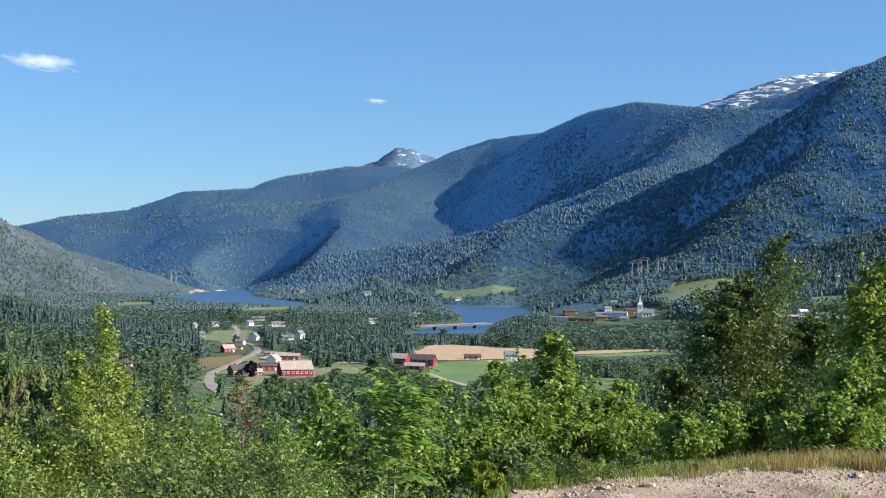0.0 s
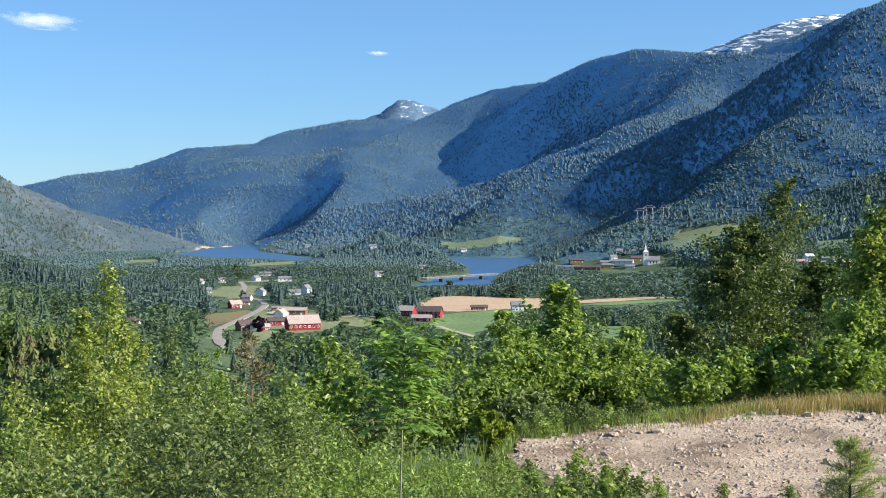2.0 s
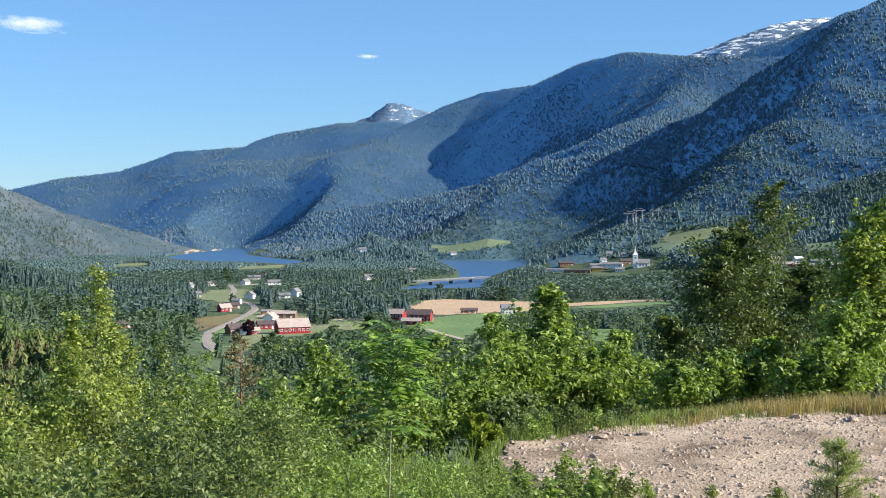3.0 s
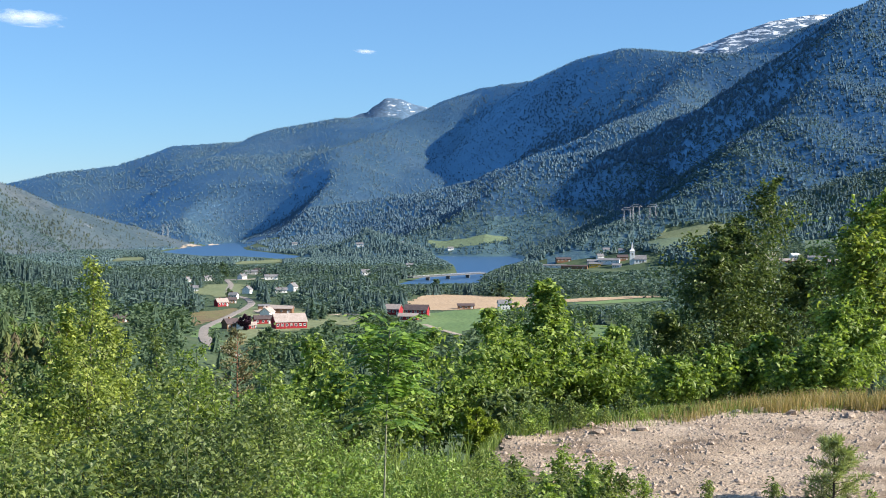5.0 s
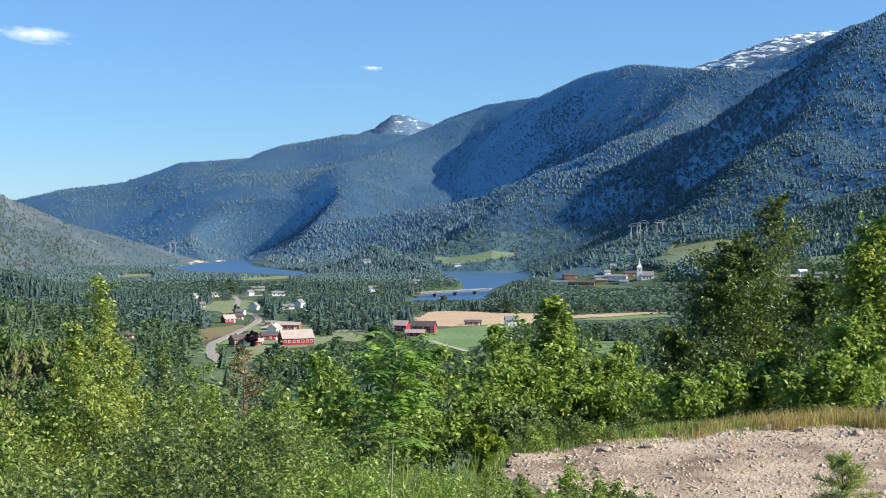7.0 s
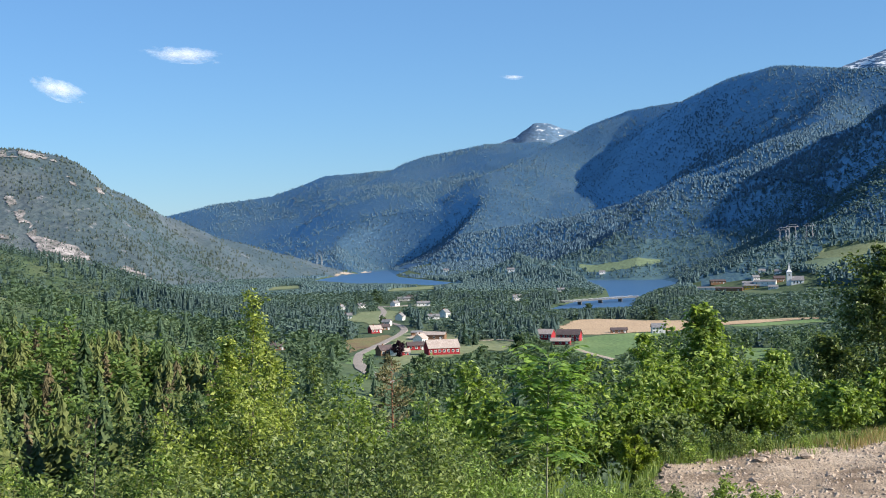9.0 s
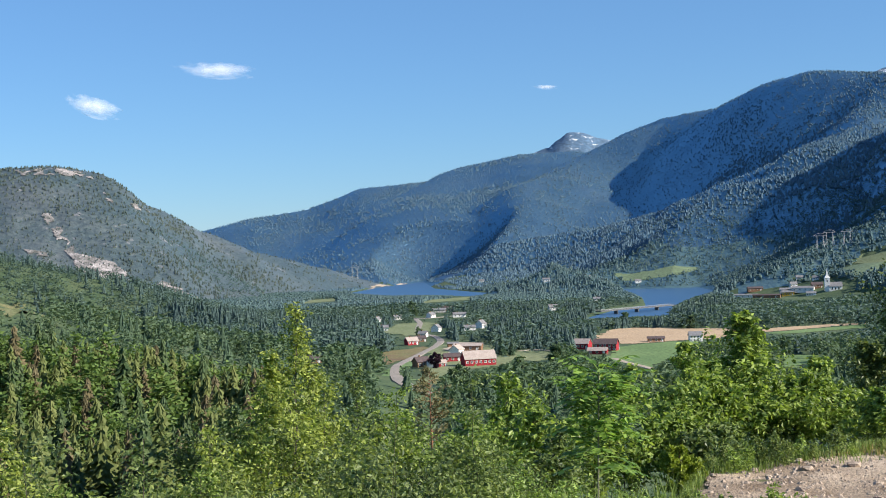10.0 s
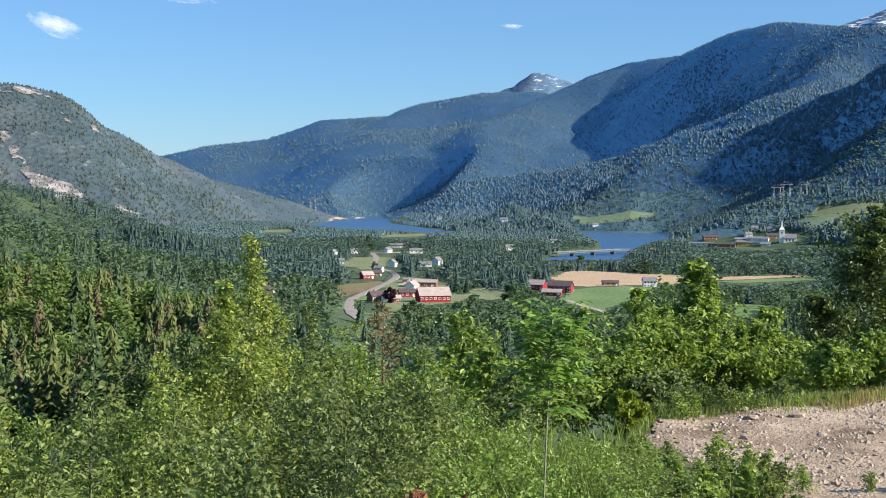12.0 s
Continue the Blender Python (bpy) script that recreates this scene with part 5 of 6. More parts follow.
def rowan():
    x, y, h = raised(-2.54, -4.57, 4.9)
    q = np.random.default_rng(5)
    root = tagged(new("rowan_sapling"), "slender rowan sapling with feathery green leaves", "sapling")
    root.matrix_world = pose(x, y, ground_z(x, y) - 0.02)
    ts = np.linspace(0, 1, 8)
    line = np.column_stack([0.03 * ts ** 2, 0.01 * np.sin(ts * 5), h * ts])
    mesh_part("trunk", mesh_of("trunk", *tube(line, 0.0055, 0.0025, 6), M_ROWANSTEM, smooth=True), root)
    ribs, pos, dirs, size = [], [], [], []
    for j in range(84):
        t = 0.74 + 0.26 * (j / 83) ** 0.8
        b = j * 2.4 + q.uniform(-0.3, 0.3)
        L = q.uniform(0.09, 0.15)
        stalk = q.uniform(0.0, 0.07)
        base = np.array([0.03 * t * t, 0, h * t])
        out = np.array([math.cos(b), math.sin(b), 0])
        u = np.linspace(0, 1, 6)
        rl = base + out * ((stalk + L) * u)[:, None] + np.array([0, 0, 1]) * (q.uniform(0.2, 1.9) * L * u - 0.8 * L * u * u)[:, None]
        ribs.append(tube(rl, 0.0022, 0.0008, 3))
        side = np.cross(out, (0, 0, 1))
        for i in range(7):
            tt = 0.35 + 0.65 * i / 6
            p = np.array([np.interp(tt, u, rl[:, c]) for c in range(3)])
            for s in (-1, 1):
                pos.append(p)
                dirs.append(side * s * 0.85 + out * 0.5 + np.array([0, 0, -0.25]) + q.normal(0, 0.1, 3))
                size.append(0.046 * math.sin(math.pi * (0.25 + 0.6 * tt)) * q.uniform(0.85, 1.15))
    tagged(mesh_part("branchwork", mesh_of("leaf_stalks", *join(ribs), M_ROWAN), root), kind="stuff")
    pos, dirs, size = np.array(pos), np.array(dirs), np.array(size)[:, None]
    dirs /= np.linalg.norm(dirs, axis=1)[:, None]
    sd = np.cross(dirs, np.array([0, 0, 1.0]) + q.normal(0, 0.2, (len(dirs), 3)))
    sd /= np.linalg.norm(sd, axis=1)[:, None]
    mid = pos + dirs * size * 0.5
    v = np.stack([pos, mid + sd * size * 0.25, pos + dirs * size, mid - sd * size * 0.25], 1).reshape(-1, 3)
    i = np.arange(len(pos))[:, None] * 4
    mesh_part("foliage", mesh_of("leaflets", v, np.concatenate([i + [0, 1, 2], i + [0, 2, 3]]), M_ROWAN), root)


rowan()


def needle_tree(name, x, y, h, spread, tufts, needles, length, bare, mat, bark, label, category, seed, wide=0.05):
    """A young pine or juniper: whorls of boughs set with needles."""
    q = np.random.default_rng(seed)
    root = tagged(new(name), label, category)
    root.matrix_world = pose(x, y, ground_z(x, y) - 0.03)
    ts = np.linspace(0, 1, 8)
    line = np.column_stack([np.cumsum(q.normal(0, 0.006 * h, 8)), np.cumsum(q.normal(0, 0.006 * h, 8)), h * ts])
    line[0, :2] = 0
    mesh_part("trunk", mesh_of("trunk", *tube(line, 0.014 * h + 0.003, 0.003, 7), bark, smooth=True), root)
    br, pos, dirs = [], [], []
    for j in range(tufts):
        t = bare + (1 - bare) * (j + q.uniform(0, 1)) / tufts
        base = np.array([np.interp(t, ts, line[:, c]) for c in range(3)])
        b = q.uniform(0, 6.28)
        reach = spread * (0.15 + 0.85 * math.sin(math.pi * min(0.95, 0.3 + 0.65 * (t - bare) / (1 - bare)))) * q.uniform(0.5, 1.1)
        end = np.array([math.cos(b) * reach, math.sin(b) * reach, reach * q.uniform(0.1, 0.7)])
        u = np.linspace(0, 1, 4)[:, None]
        bl = base + end * u
        br.append(tube(bl, 0.004 * h * 0.6 + 0.001, 0.001, 4))
        m = needles
        uu = q.uniform(0.2, 1.05, m)[:, None]
        pos.append(base + end * uu)
        dirs.append(end / np.linalg.norm(end) * 0.7 + q.normal(0, 0.65, (m, 3)) + np.array([0, 0, 0.25]))
    mesh_part("branchwork", mesh_of("branchwork", *join(br), bark), root)
    pos, dirs = np.concatenate(pos), np.concatenate(dirs)
    dirs /= np.linalg.norm(dirs, axis=1)[:, None]
    sd = np.cross(dirs, q.normal(0, 1, dirs.shape))
    sd /= np.linalg.norm(sd, axis=1)[:, None]
    L = length * q.uniform(0.7, 1.2, len(pos))[:, None]
    mid = pos + dirs * L * 0.5
    v = np.stack([pos, mid + sd * L * wide, pos + dirs * L, mid - sd * L * wide], 1).reshape(-1, 3)
    i = np.arange(len(pos))[:, None] * 4
    mesh_part("foliage", mesh_of("needles", v, np.concatenate([i + [0, 1, 2], i + [0, 2, 3]]), mat), root)


x, y, h = raised(-8.49, -4.87, 45.0)
needle_tree("pine_tree", x, y, h, 0.8, 46, 26, 0.18, 0.5, M_PINE, M_PINEBARK, "slender young pine with a bare reddish trunk", "tree", 11, 0.12)
x, y, h = raised(1.44, -8.13, 12.0)
needle_tree("juniper_bush", x, y, max(h, 0.4), 0.2, 90, 70, 0.035, 0.02, M_JUNIPER, M_BARK, "small yellow-green juniper bush at the gravel edge", "bush", 12, 0.2)
for k, (az, el, d, w) in enumerate(((15.92, -8.87, 9.4, 0.2),)):
    x, y, h = raised(az, el, d)
    needle_tree("pine_seedling", x, y, max(h, 0.18), w, 80, 60, 0.05, 0.0, M_SEEDLING, M_BARK, "knee-high young pine seedling on the gravel", "sapling", 20 + k, 0.06)


STUMP = (-7.65, -11.86)


def stump():
    x, y = plan(STUMP[0], 4.5)
    az, el = STUMP
    q = np.random.default_rng(8)
    root = tagged(new("rotten_stump"), "rotten reddish-brown tree stump among the shrubs", "stump")
    h = max(0.35, EYE + 4.5 * math.tan(radians(el)) - ground_z(x, y))
    root.matrix_world = pose(x, y, ground_z(x, y) - 0.02)
    bm = bmesh.new()
    rings = []
    for k in range(6):
        t = k / 5
        rings.append([bm.verts.new(((0.055 - 0.012 * t) * math.cos(a) * q.uniform(0.85, 1.15), (0.055 - 0.012 * t) * math.sin(a) * q.uniform(0.85, 1.15), h * t + (q.uniform(-0.06, 0.03) if k == 5 else 0))) for a in np.arange(0, 6.28, 0.5236)[:12]])
    for a, b in zip(rings, rings[1:]):
        for i in range(12):
            bm.faces.new((a[i], a[(i + 1) % 12], b[(i + 1) % 12], b[i]))
    bm.faces.new(rings[-1])
    part("trunk", bm, M_ROT, root)
    mesh_part("branch", mesh_of("branch", *tube([(0, 0, h * 0.8), (0.07, -0.02, h * 0.9), (0.16, -0.03, h * 1.02)], 0.012, 0.006, 6), M_ROT), root)


stump()


# ---------------------------------------------------------------- undergrowth
def undergrowth():
    q = np.random.default_rng(21)
    masters = []
    for k in range(8):
        form = plant("undergrowth_shrub", 0, -6 - k, 0.62 + 0.05 * (k % 4), 0.3, 4, 9, 1600, 0.0215, (M_UNDER, M_UNDERPALE, M_UNDERDARK, M_DARKLEAF)[k % 4], M_STALK, "low leafy green shrub in the undergrowth", "shrub", 500 + k, group="undergrowth shrubs")
        masters.append(form)
    spots = []
    for d in np.arange(3.9, 9.6, 0.42):
        gap = math.degrees(0.38 / d)
        for az in np.arange(-29, 5.5 - max(0, (d - 5.5)) * 1.5, gap):
            a, r = az + q.uniform(-0.4, 0.4) * gap, d + q.uniform(-0.15, 0.15)
            if -5.0 < a < 0.8 and r < 7.6 and q.uniform() < 0.8:
                continue
            spots.append((a, r))
    q.shuffle(spots)
    used = set()
    for i, (az, d) in enumerate(spots):
        x, y = plan(az, d)
        z = ground_z(x, y)
        top = EYE + d * math.tan(radians(float(np.interp(az, (-30, -22, -18.5, -14, -6, -4.6, 0.6, 6.5), (-7.5, -8.2, -8.6, -7.7, -7.7, -9.8, -10.3, -11.6))) - 0.3 * max(0, 7 - d))) if az < 4.5 else z + (0.36 if d < 7.95 else 0.3 if az < 8 else 0.22)
        s = min(1.25, max(0.4, (top - z) / 0.72)) * q.uniform(0.6, 1.16)
        m = pose(x, y, z - 0.03, 0, 0, q.uniform(0, 360)) @ Matrix.Diagonal((s, s, s, 1))
        k = i % 8
        if k in used:
            copy_thing(masters[k], m)
        else:
            used.add(k)
            masters[k].matrix_world = m
    shoots = [plant("willow_shoot", 0, -6, 0.5, 0.22, 5, 6, 460, 0.05, mat, M_STALK, "leafy willow shoots growing at the gravel edge", "shrub", 580 + k, group="willow shoots") for k, mat in enumerate((M_UNDER, M_BIRCH, M_UNDERPALE))]
    used = set()
    for i, (az, d) in enumerate(((5.0, 8.2), (6.0, 8.4), (7.0, 8.3), (16.0, 8.6), (17.5, 8.8), (18.5, 8.5), (8.0, 8.4), (8.4, 9.2), (11.0, 9.3), (13.6, 9.2), (3.4, 8.9), (4.2, 7.6), (5.0, 7.4), (5.8, 7.3), (6.6, 7.2), (3.6, 8.2), (4.7, 7.9), (7.3, 7.1), (3.0, 8.6), (2.6, 7.6), (3.3, 7.2), (10.4, 7.2), (12.4, 7.3), (4.3, 9.3), (4.9, 9.1), (5.6, 9.0), (6.3, 8.9), (5.3, 9.6), (6.1, 9.4), (6.9, 9.0), (7.6, 8.9), (5.0, 9.9), (2.6, 12.4), (3.3, 12.7), (4.1, 12.7), (4.6, 13.0), (5.3, 13.0), (6.2, 13.3), (6.8, 13.3), (7.7, 13.6), (8.3, 13.6), (9.4, 13.9), (10.2, 14.1), (3.7, 12.3), (5.8, 12.9), (1.2, 9.0), (1.8, 8.4), (2.4, 9.0), (3.0, 9.2), (3.6, 8.6), (1.6, 9.8), (0.6, 9.4), (2.2, 9.6), (2.9, 8.2), (1.0, 8.2))):
        x, y = plan(az, d)
        s = (0.95 if d < 7.95 else 0.85 if az < 8 else 0.6) * q.uniform(0.7, 1.2)
        m = pose(x, y, ground_z(x, y) - 0.03, 0, 0, q.uniform(0, 360)) @ Matrix.Diagonal((s, s, s, 1))
        if i % 3 in used:
            copy_thing(shoots[i % 3], m)
        else:
            used.add(i % 3)
            shoots[i % 3].matrix_world = m
    herb = plant("willowherb_clump", *plan(-2.0, 6.6), 0.55, 0.3, 7, 6, 900, 0.026, M_HERB, M_STALK, "fresh yellow-green herb clump beside the gravel", "herb", 560, group="fresh herb clumps")
    for d in np.arange(5.6, 10.4, 0.45):
        for az in np.arange(-6.0, 1.9, math.degrees(0.42 / d)):
            x, y = plan(az + q.uniform(-0.8, 0.8), d + q.uniform(-0.2, 0.2))
            z = ground_z(x, y)
            s = min(1.2, max(0.35, (EYE + d * math.tan(radians(float(np.interp(az, (-6, -3, 0, 2), (-8.4, -8.7, -9.3, -10.0))))) - z) / 0.6)) * q.uniform(0.75, 1.05)
            copy_thing(herb, pose(x, y, z - 0.03, 0, 0, q.uniform(0, 360)) @ Matrix.Diagonal((s, s, s, 1)))


undergrowth()


def blades(name, spots, height, width, mat, label, seed, bend=0.35):
    """Grass as one mesh of bent blades."""
    q = np.random.default_rng(seed)
    n = len(spots)
    x, y = spots[:, 0], spots[:, 1]
    z = terrain(x, y)[0]
    a, b = q.uniform(0, 6.28, n), q.uniform(0, 6.28, n)
    h = height * q.uniform(0.4, 1.2, n)
    p = np.stack([x, y, z - 0.01], -1)
    side = np.stack([np.cos(a), np.sin(a), 0 * a], -1) * width * q.uniform(0.6, 1.3, n)[:, None]
    lean = np.stack([np.cos(b), np.sin(b), 0 * b], -1) * (bend * h * q.uniform(0.2, 1.2, n))[:, None]
    up = np.stack([0 * h, 0 * h, h], -1)
    v = np.stack([p - side, p + side, p + up * 0.6 + lean * 0.35 + side * 0.7, p + up * 0.6 + lean * 0.35 - side * 0.7, p + up + lean], 1).reshape(-1, 3)
    i = np.arange(n)[:, None] * 5
    tagged(new(name, mesh_of(name, v, [i + [0, 1, 2, 3], i + [3, 2, 4]], mat)), label, "grass", kind="stuff")


def sector(n, az0, az1, r0, r1, q):
    a, r = np.radians(q.uniform(az0, az1, n)), q.uniform(r0, r1, n)
    return np.stack([r * np.sin(a), r * np.cos(a)], -1)


def rim(az):
    return np.interp(az, (-180, -90, -30, 0, 2.7, 18, 40, 90, 180), (40, 20, 7, 7.5, 12.0, 15.6, 18, 30, 40))


gq = np.random.default_rng(33)
az = gq.uniform(2.5, 24, 15000)
az = az[np.clip((az - 7) / 7, 0.05, 1) * (0.35 + 0.9 * value_noise(az * 2.2, az * 0 + 5, 3)) > gq.uniform(0, 1, az.shape)]
rr = rim(az) + 0.15 + np.abs(gq.normal(0, 0.6, az.shape)) + 0.2 * np.sin(az * 1.7)
blades("dry_grass", np.stack([rr * np.sin(np.radians(az)), rr * np.cos(np.radians(az))], -1), 0.08 + 0.13 * np.clip((az - 8) / 6, 0, 1), 0.0035, M_HAY, "dry straw-coloured grass along the gravel edge", 34)
az = np.repeat(gq.uniform(-2, 24, 700), 14) + gq.normal(0, 0.22, 9800)
rr = rim(az) + np.repeat(gq.normal(0.8, 0.4, 700), 14) + gq.normal(0, 0.06, 9800)
blades("green_grass", np.stack([rr * np.sin(np.radians(az)), rr * np.cos(np.radians(az))], -1), 0.12, 0.0035, M_GRASS, "green grass below the bushes", 35)
blades("tall_grass", sector(3000, -6.5, 1.2, 5.0, 10.5, gq), 0.4, 0.006, M_GRASS, "tall fresh green grass and willowherb", 36)
blades("tall_grass", sector(5000, -28, 0, 3.8, 8, gq), 0.42, 0.006, M_GRASS, "tall green grass among the shrubs", 37)


# ---------------------------------------------------------------- gravel pad
def gravel_pad():
    gx, gy = np.meshgrid(np.arange(-0.2, 9.0, 0.09), np.arange(5.6, 17.6, 0.09), indexing="ij")
    az, r = np.degrees(np.arctan2(gx, gy)), np.hypot(gx, gy)
    wav = 0.35 * fbm(gx, gy, 1.4, 41)
    keep = (az > 0.9 + 2.0 * wav + 2.4 * np.clip(11.2 - r, 0, 4)) & (r < rim(az) + 0.15 + 0.5 * np.clip((az - 3) / 8, 0, 1) + wav) & (r > 6.0)
    z = near_ground(gx, gy) + 0.02 - 0.04 * (1 - np.clip((az - 1.4 - 2.4 * np.clip(11.2 - r, 0, 4)) / 1.6, 0, 1)) + 0.035 * fbm(gx, gy, 0.5, 43)
    n, m = gx.shape
    idx = np.arange(n * m).reshape(n, m)
    q = np.stack([idx[:-1, :-1], idx[1:, :-1], idx[1:, 1:], idx[:-1, 1:]], -1).reshape(-1, 4)[keep[:-1, :-1].ravel()]
    used, inv = np.unique(q, return_inverse=True)
    v = np.stack([gx, gy, z], -1).reshape(-1, 3)[used]
    pad = tagged(new("gravel_pad", mesh_of("gravel_pad", v, inv.reshape(-1, 4), M_GRAVEL, smooth=True)), "pale pinkish gravel pad with scattered stones", "gravel", kind="structure")
    rq = np.random.default_rng(51)
    forms = []
    for k in range(8):
        bm = bmesh.new()
        bmesh.ops.create_icosphere(bm, subdivisions=1, radius=1)
        for p in bm.verts:
            p.co *= rq.uniform(0.7, 1.2)
            p.co.z *= 0.6
        me = bpy.data.meshes.new("stone")
        bm.to_mesh(me)
        bm.free()
        me.materials.append(M_STONE)
        forms.append(me)
    spots = v[rq.permutation(len(v))]
    for i in range(290):
        p = spots[i]
        far = np.hypot(p[0], p[1]) > rim(np.degrees(np.arctan2(p[0], p[1]))) - 1.6
        s = rq.uniform(0.016, 0.042) * (2.0 if far and rq.uniform() < 0.6 else 1)
        ob = mesh_part("stone", forms[i % 8], pad)
        ob.matrix_world = Matrix.LocRotScale((float(p[0]), float(p[1]), float(p[2]) + s * 0.15), Euler((rq.uniform(-0.3, 0.3), rq.uniform(-0.3, 0.3), rq.uniform(0, 6))), (s * rq.uniform(0.8, 1.5), s, s))
    n = 15000
    p = spots[rq.integers(0, len(spots), n)] + np.column_stack([rq.uniform(-0.05, 0.05, (n, 2)), np.zeros(n)])
    octa = np.array([(1, 0, 0), (-1, 0, 0), (0, 1, 0), (0, -1, 0), (0, 0, 0.7), (0, 0, -0.7)])
    tri = np.array([(0, 2, 4), (2, 1, 4), (1, 3, 4), (3, 0, 4), (2, 0, 5), (1, 2, 5), (3, 1, 5), (0, 3, 5)])
    s = 0.006 + 0.028 * rq.uniform(0, 1, (n, 1, 1)) ** 2 * rq.uniform(0.6, 1.3, (n, 6, 1))
    t = rq.uniform(0, 6.28, n)
    c, sn = np.cos(t)[:, None], np.sin(t)[:, None]
    o = np.stack([octa[None, :, 0] * c - octa[None, :, 1] * sn, octa[None, :, 0] * sn + octa[None, :, 1] * c, np.repeat(octa[None, :, 2], n, 0)], -1)
    v = (p[:, None] + o * s).reshape(-1, 3)
    f = (tri[None] + (np.arange(n) * 6)[:, None, None]).reshape(-1, 3)
    tagged(new("pebbles", mesh_of("pebbles", v, f, M_STONE)), "loose pale pebbles over the gravel", "pebbles", kind="stuff")


gravel_pad()


# ---------------------------------------------------------------- farm trees
def farm_tree(az, el, share, sort, seed):
    """A single tree by the farms; share is its height over its distance."""
    x, y, z = on_ground(az, el)
    h = share * math.hypot(x, y)
    round_crown = sort == "b"
    v, f = spray_template(620, seed, 0.06, 0.34, 0.075) if round_crown else bough_template(34, 9, 0.17, seed, 0.28)
    root = tagged(new("farm_tree"), "leafy green broadleaf tree beside the farm fields" if round_crown else "dark green spruce beside the farm fields", "tree", "trees by the farms")
    root.matrix_world = pose(x, y, z - 0.3)
    k = len(f) - 3
    mesh_part("crown", mesh_of("crown", v[:-4] * h * np.array([1.15, 1.15, 1]), f[:k], M_BROAD if round_crown else M_SPRUCE), root)
    mesh_part("trunk", mesh_of("trunk", *tube([(0, 0, 0), (0.05, 0, h * 0.3), (0, 0.05, h * 0.6)], 0.022 * h, 0.01 * h, 7), M_BARK), root)


for k, row in enumerate((
        (-3.06, -4.88, 0.016, 'b'),
        (-2.32, -4.93, 0.0131, 'b'),
        (-4.42, -5.63, 0.0168, 'b'),
        (-3.71, -5.88, 0.0127, 'b'),
        (-5.33, -4.39, 0.0168, 's'),
        (-4.91, -4.41, 0.0139, 's'),
        (2.46, -3.48, 0.0098, 'b'),
        (2.14, -3.43, 0.009, 'b'),
        (-7.3, -5.77, 0.0172, 'b'),
        (-6.71, -6.14, 0.0156, 'b'),
        (-11.98, -4.27, 0.0127, 'b'),
        (-12.59, -4.24, 0.0123, 's'),
        (-8.74, -3.48, 0.0066, 'b'),
        (-0.2, -3.2, 0.0082, 'b'),
        (-7.13, -5.74, 0.0184, 'b'),
        (-4.49, -5.61, 0.0205, 'b'),
        (-5.42, -4.27, 0.0143, 's'),
        (-5.1, -4.28, 0.0115, 's'),
        (-3.04, -4.85, 0.0131, 'b'),
        (-9.81, -2.7, 0.0098, 's'),
        (-9.37, -2.7, 0.0098, 's'),
        (-8.96, -2.66, 0.0106, 'b'),
        (-7.43, -6.39, 0.0139, 'b'),
        (-3.93, -6.08, 0.0123, 'b'),
        (-8.73, -3.47, 0.0057, 'b'),
        (2.53, -3.46, 0.0061, 'b'),
        (5.61, -4.84, 0.0098, 'b'),
        (4.95, -3.3, 0.0061, 'b'),
        (5.57, -3.28, 0.0082, 'b'),
        (6.05, -3.27, 0.0066, 'b'),
        (6.66, -3.25, 0.0061, 'b'),
        (7.22, -3.23, 0.0082, 'b'),
        (7.83, -3.23, 0.007, 'b'),
        (8.39, -3.22, 0.0074, 'b'),
        (9.03, -3.21, 0.0066, 'b'))):
    farm_tree(*row, 700 + k)


# ---------------------------------------------------------------- copper beech and clouds
def copper_beech():
    x, y, z = on_ground(-8.10, -4.83)
    v, f = spray_template(3600, 91, 0.1, 0.46, 0.05)
    h = 10.0
    root = tagged(new("copper_beech"), "round dark purple copper beech by the farmhouse", "tree")
    root.matrix_world = pose(x, y, z - 0.3)
    k = len(f) - 3
    mesh_part("crown", mesh_of("crown", v[:-4] * h, f[:k], M_COPPER), root)
    mesh_part("trunk", mesh_of("trunk", *tube([(0, 0, 0), (0.05, 0, 2), (0, 0.05, 5)], 0.4, 0.2, 8), M_BARK), root)


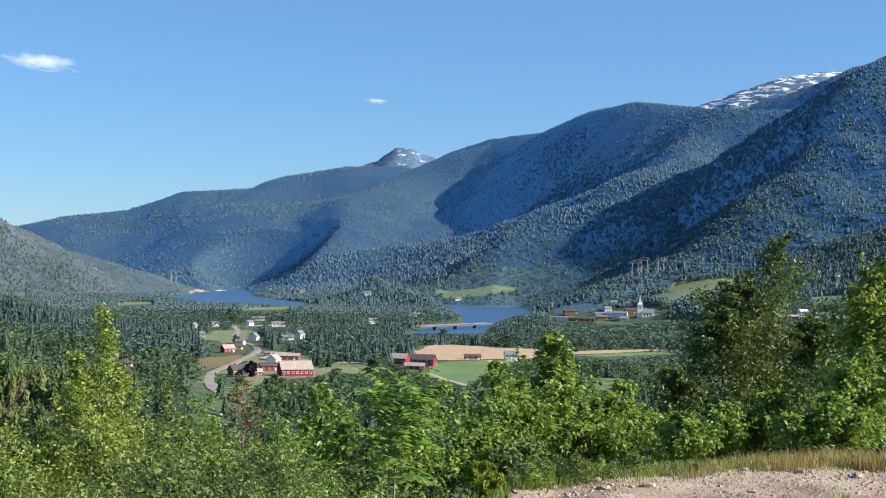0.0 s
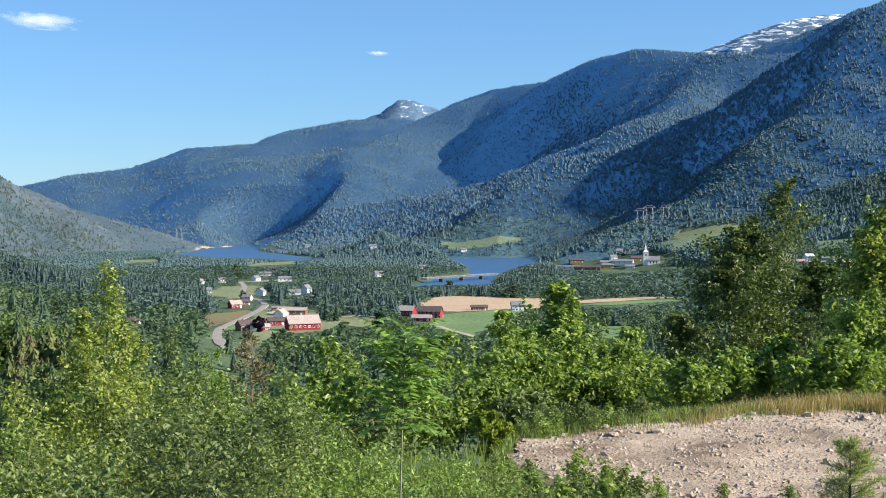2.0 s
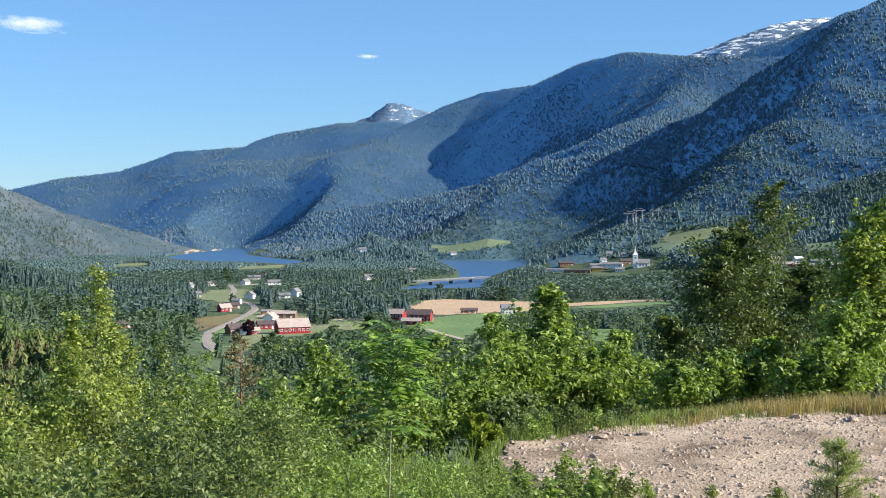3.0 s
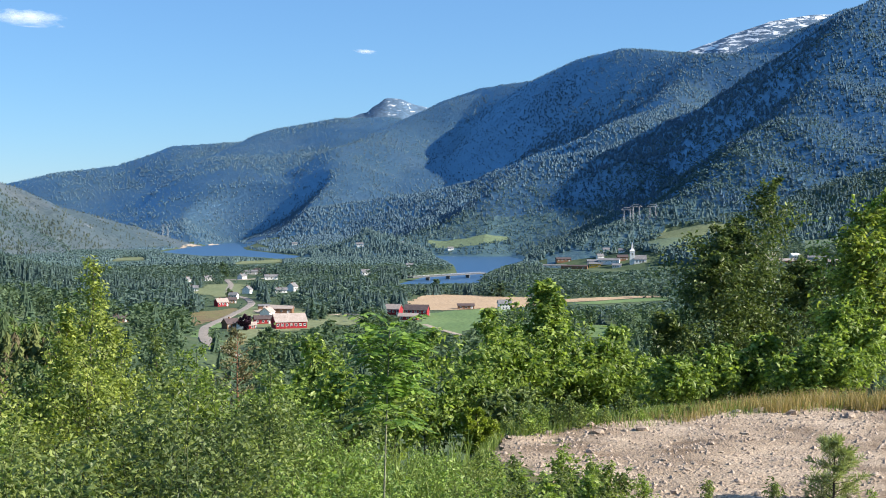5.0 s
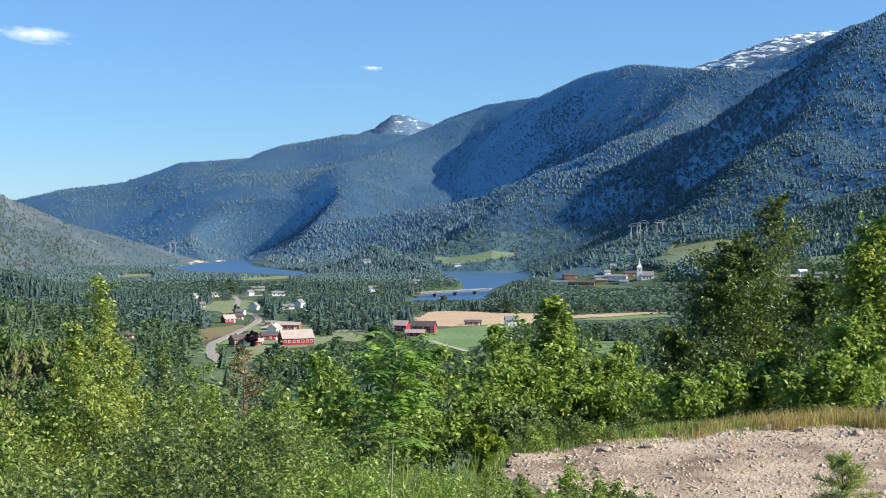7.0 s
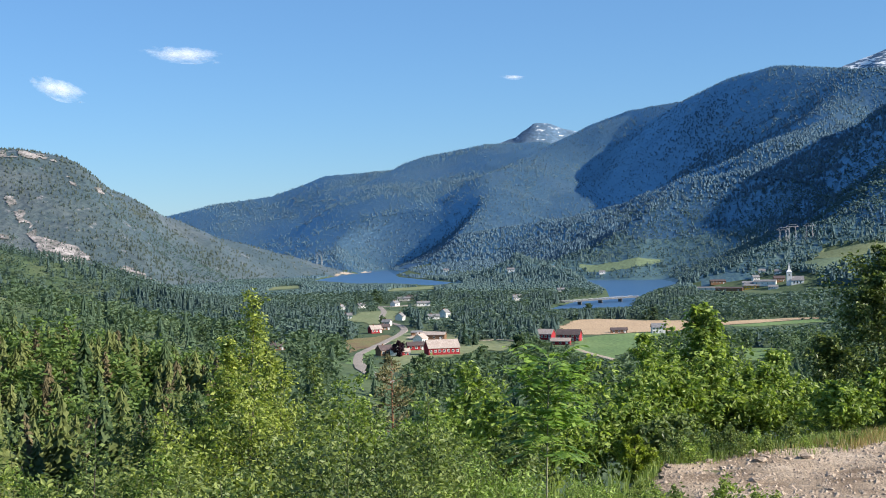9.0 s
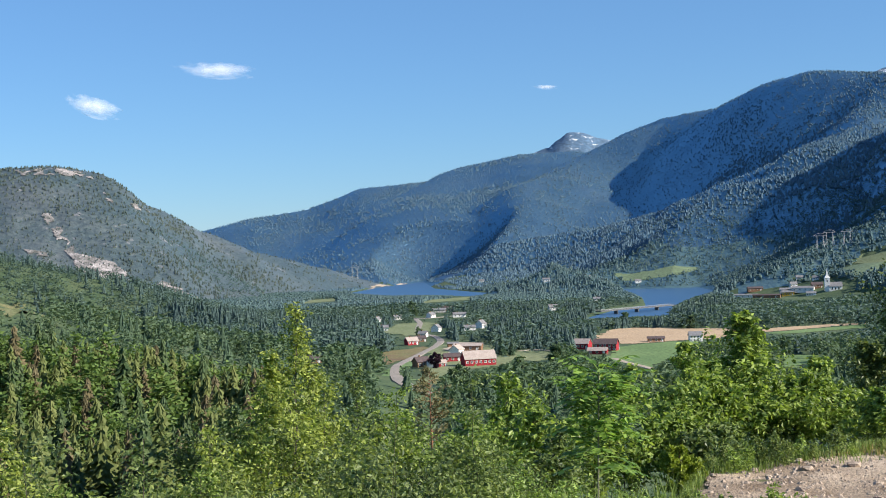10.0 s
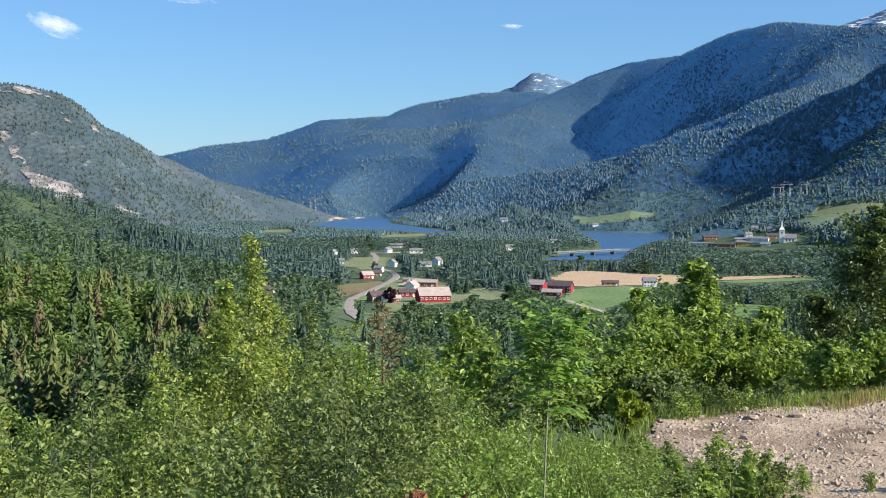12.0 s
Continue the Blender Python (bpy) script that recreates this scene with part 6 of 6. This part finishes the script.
copper_beech()
def cloud_vapour():
    m = material("cloud_vapour", (0.95, 0.95, 0.97), 1.0, spec=0.0)
    d, t, h = node(m, "ShaderNodeBsdfDiffuse"), node(m, "ShaderNodeBsdfTranslucent"), node(m, "ShaderNodeBsdfTransparent")
    for k in (d, t):
        k.inputs[0].default_value = (0.95, 0.95, 0.97, 1)
    a, o = node(m, "ShaderNodeMixShader", Fac=0.5), node(m, "ShaderNodeMixShader")
    wire(m, d.outputs[0], a.inputs[1])
    wire(m, t.outputs[0], a.inputs[2])
    tc = node(m, "ShaderNodeTexCoord")
    ln = m.node_tree.nodes.new("ShaderNodeVectorMath")
    ln.operation = "LENGTH"
    flat = node(m, "ShaderNodeMapping", Scale=(1, 0, 1))
    wire(m, tc.outputs["Object"], flat.inputs[0])
    wire(m, flat.outputs[0], ln.inputs[0])
    n = node(m, "ShaderNodeTexNoise", Scale=1.0, Detail=4.0, Roughness=0.55)
    wide = node(m, "ShaderNodeMapping", Scale=(2.6, 1.2, 1.7))
    wire(m, tc.outputs["Object"], wide.inputs[0])
    wire(m, wide.outputs[0], n.inputs["Vector"])
    far = m.node_tree.nodes.new("ShaderNodeMath")
    far.operation = "MULTIPLY_ADD"
    far.inputs[1].default_value = -1.0
    far.inputs[2].default_value = 0.32
    wire(m, ln.outputs["Value"], far.inputs[0])
    s = m.node_tree.nodes.new("ShaderNodeMath")
    s.operation = "MULTIPLY_ADD"
    s.inputs[1].default_value = 1.5
    wire(m, n.outputs[0], s.inputs[0])
    wire(m, far.outputs[0], s.inputs[2])
    wire(m, ramp(m, s.outputs[0], [(0.32, (0, 0, 0)), (1.05, (0.4, 0.4, 0.4))]), o.inputs[0])
    wire(m, h.outputs[0], o.inputs[1])
    wire(m, a.outputs[0], o.inputs[2])
    wire(m, o.outputs[0], m.node_tree.nodes["Material Output"].inputs[0])
    return m


M_CLOUD = cloud_vapour()


def cloud(az, el, wide, tall, tilt, seed):
    x, y = plan(az, 4300)
    bm = bmesh.new()
    bmesh.ops.create_icosphere(bm, subdivisions=4, radius=1)
    for p in bm.verts:
        k = 1 + 0.16 * noise.fractal(p.co * 1.3 + Vector((seed * 7, 0, 0)), 0.8, 2.0, 4)
        p.co = Vector((p.co.x * k, p.co.y * k, p.co.z * k * (0.75 if p.co.z < 0 else 1)))
    for f in bm.faces:
        f.smooth = True
    me = bpy.data.meshes.new("cloud")
    bm.to_mesh(me)
    bm.free()
    me.materials.append(M_CLOUD)
    ob = tagged(new("cloud", me), "small thin white fair-weather cloud", "cloud", "fair-weather clouds")
    ob.matrix_world = pose(x, y, EYE + 4300 * math.tan(radians(el)), -24, tilt, 24 - az) @ Matrix.Diagonal((wide / 1.9, tall * 0.12, tall / 2, 1))


cloud(-21.63, 6.24, 215, 95, 12, 1)
cloud(-16.67, 7.65, 290, 80, 0, 2)
cloud(-3.14, 6.63, 95, 22, 0, 3)
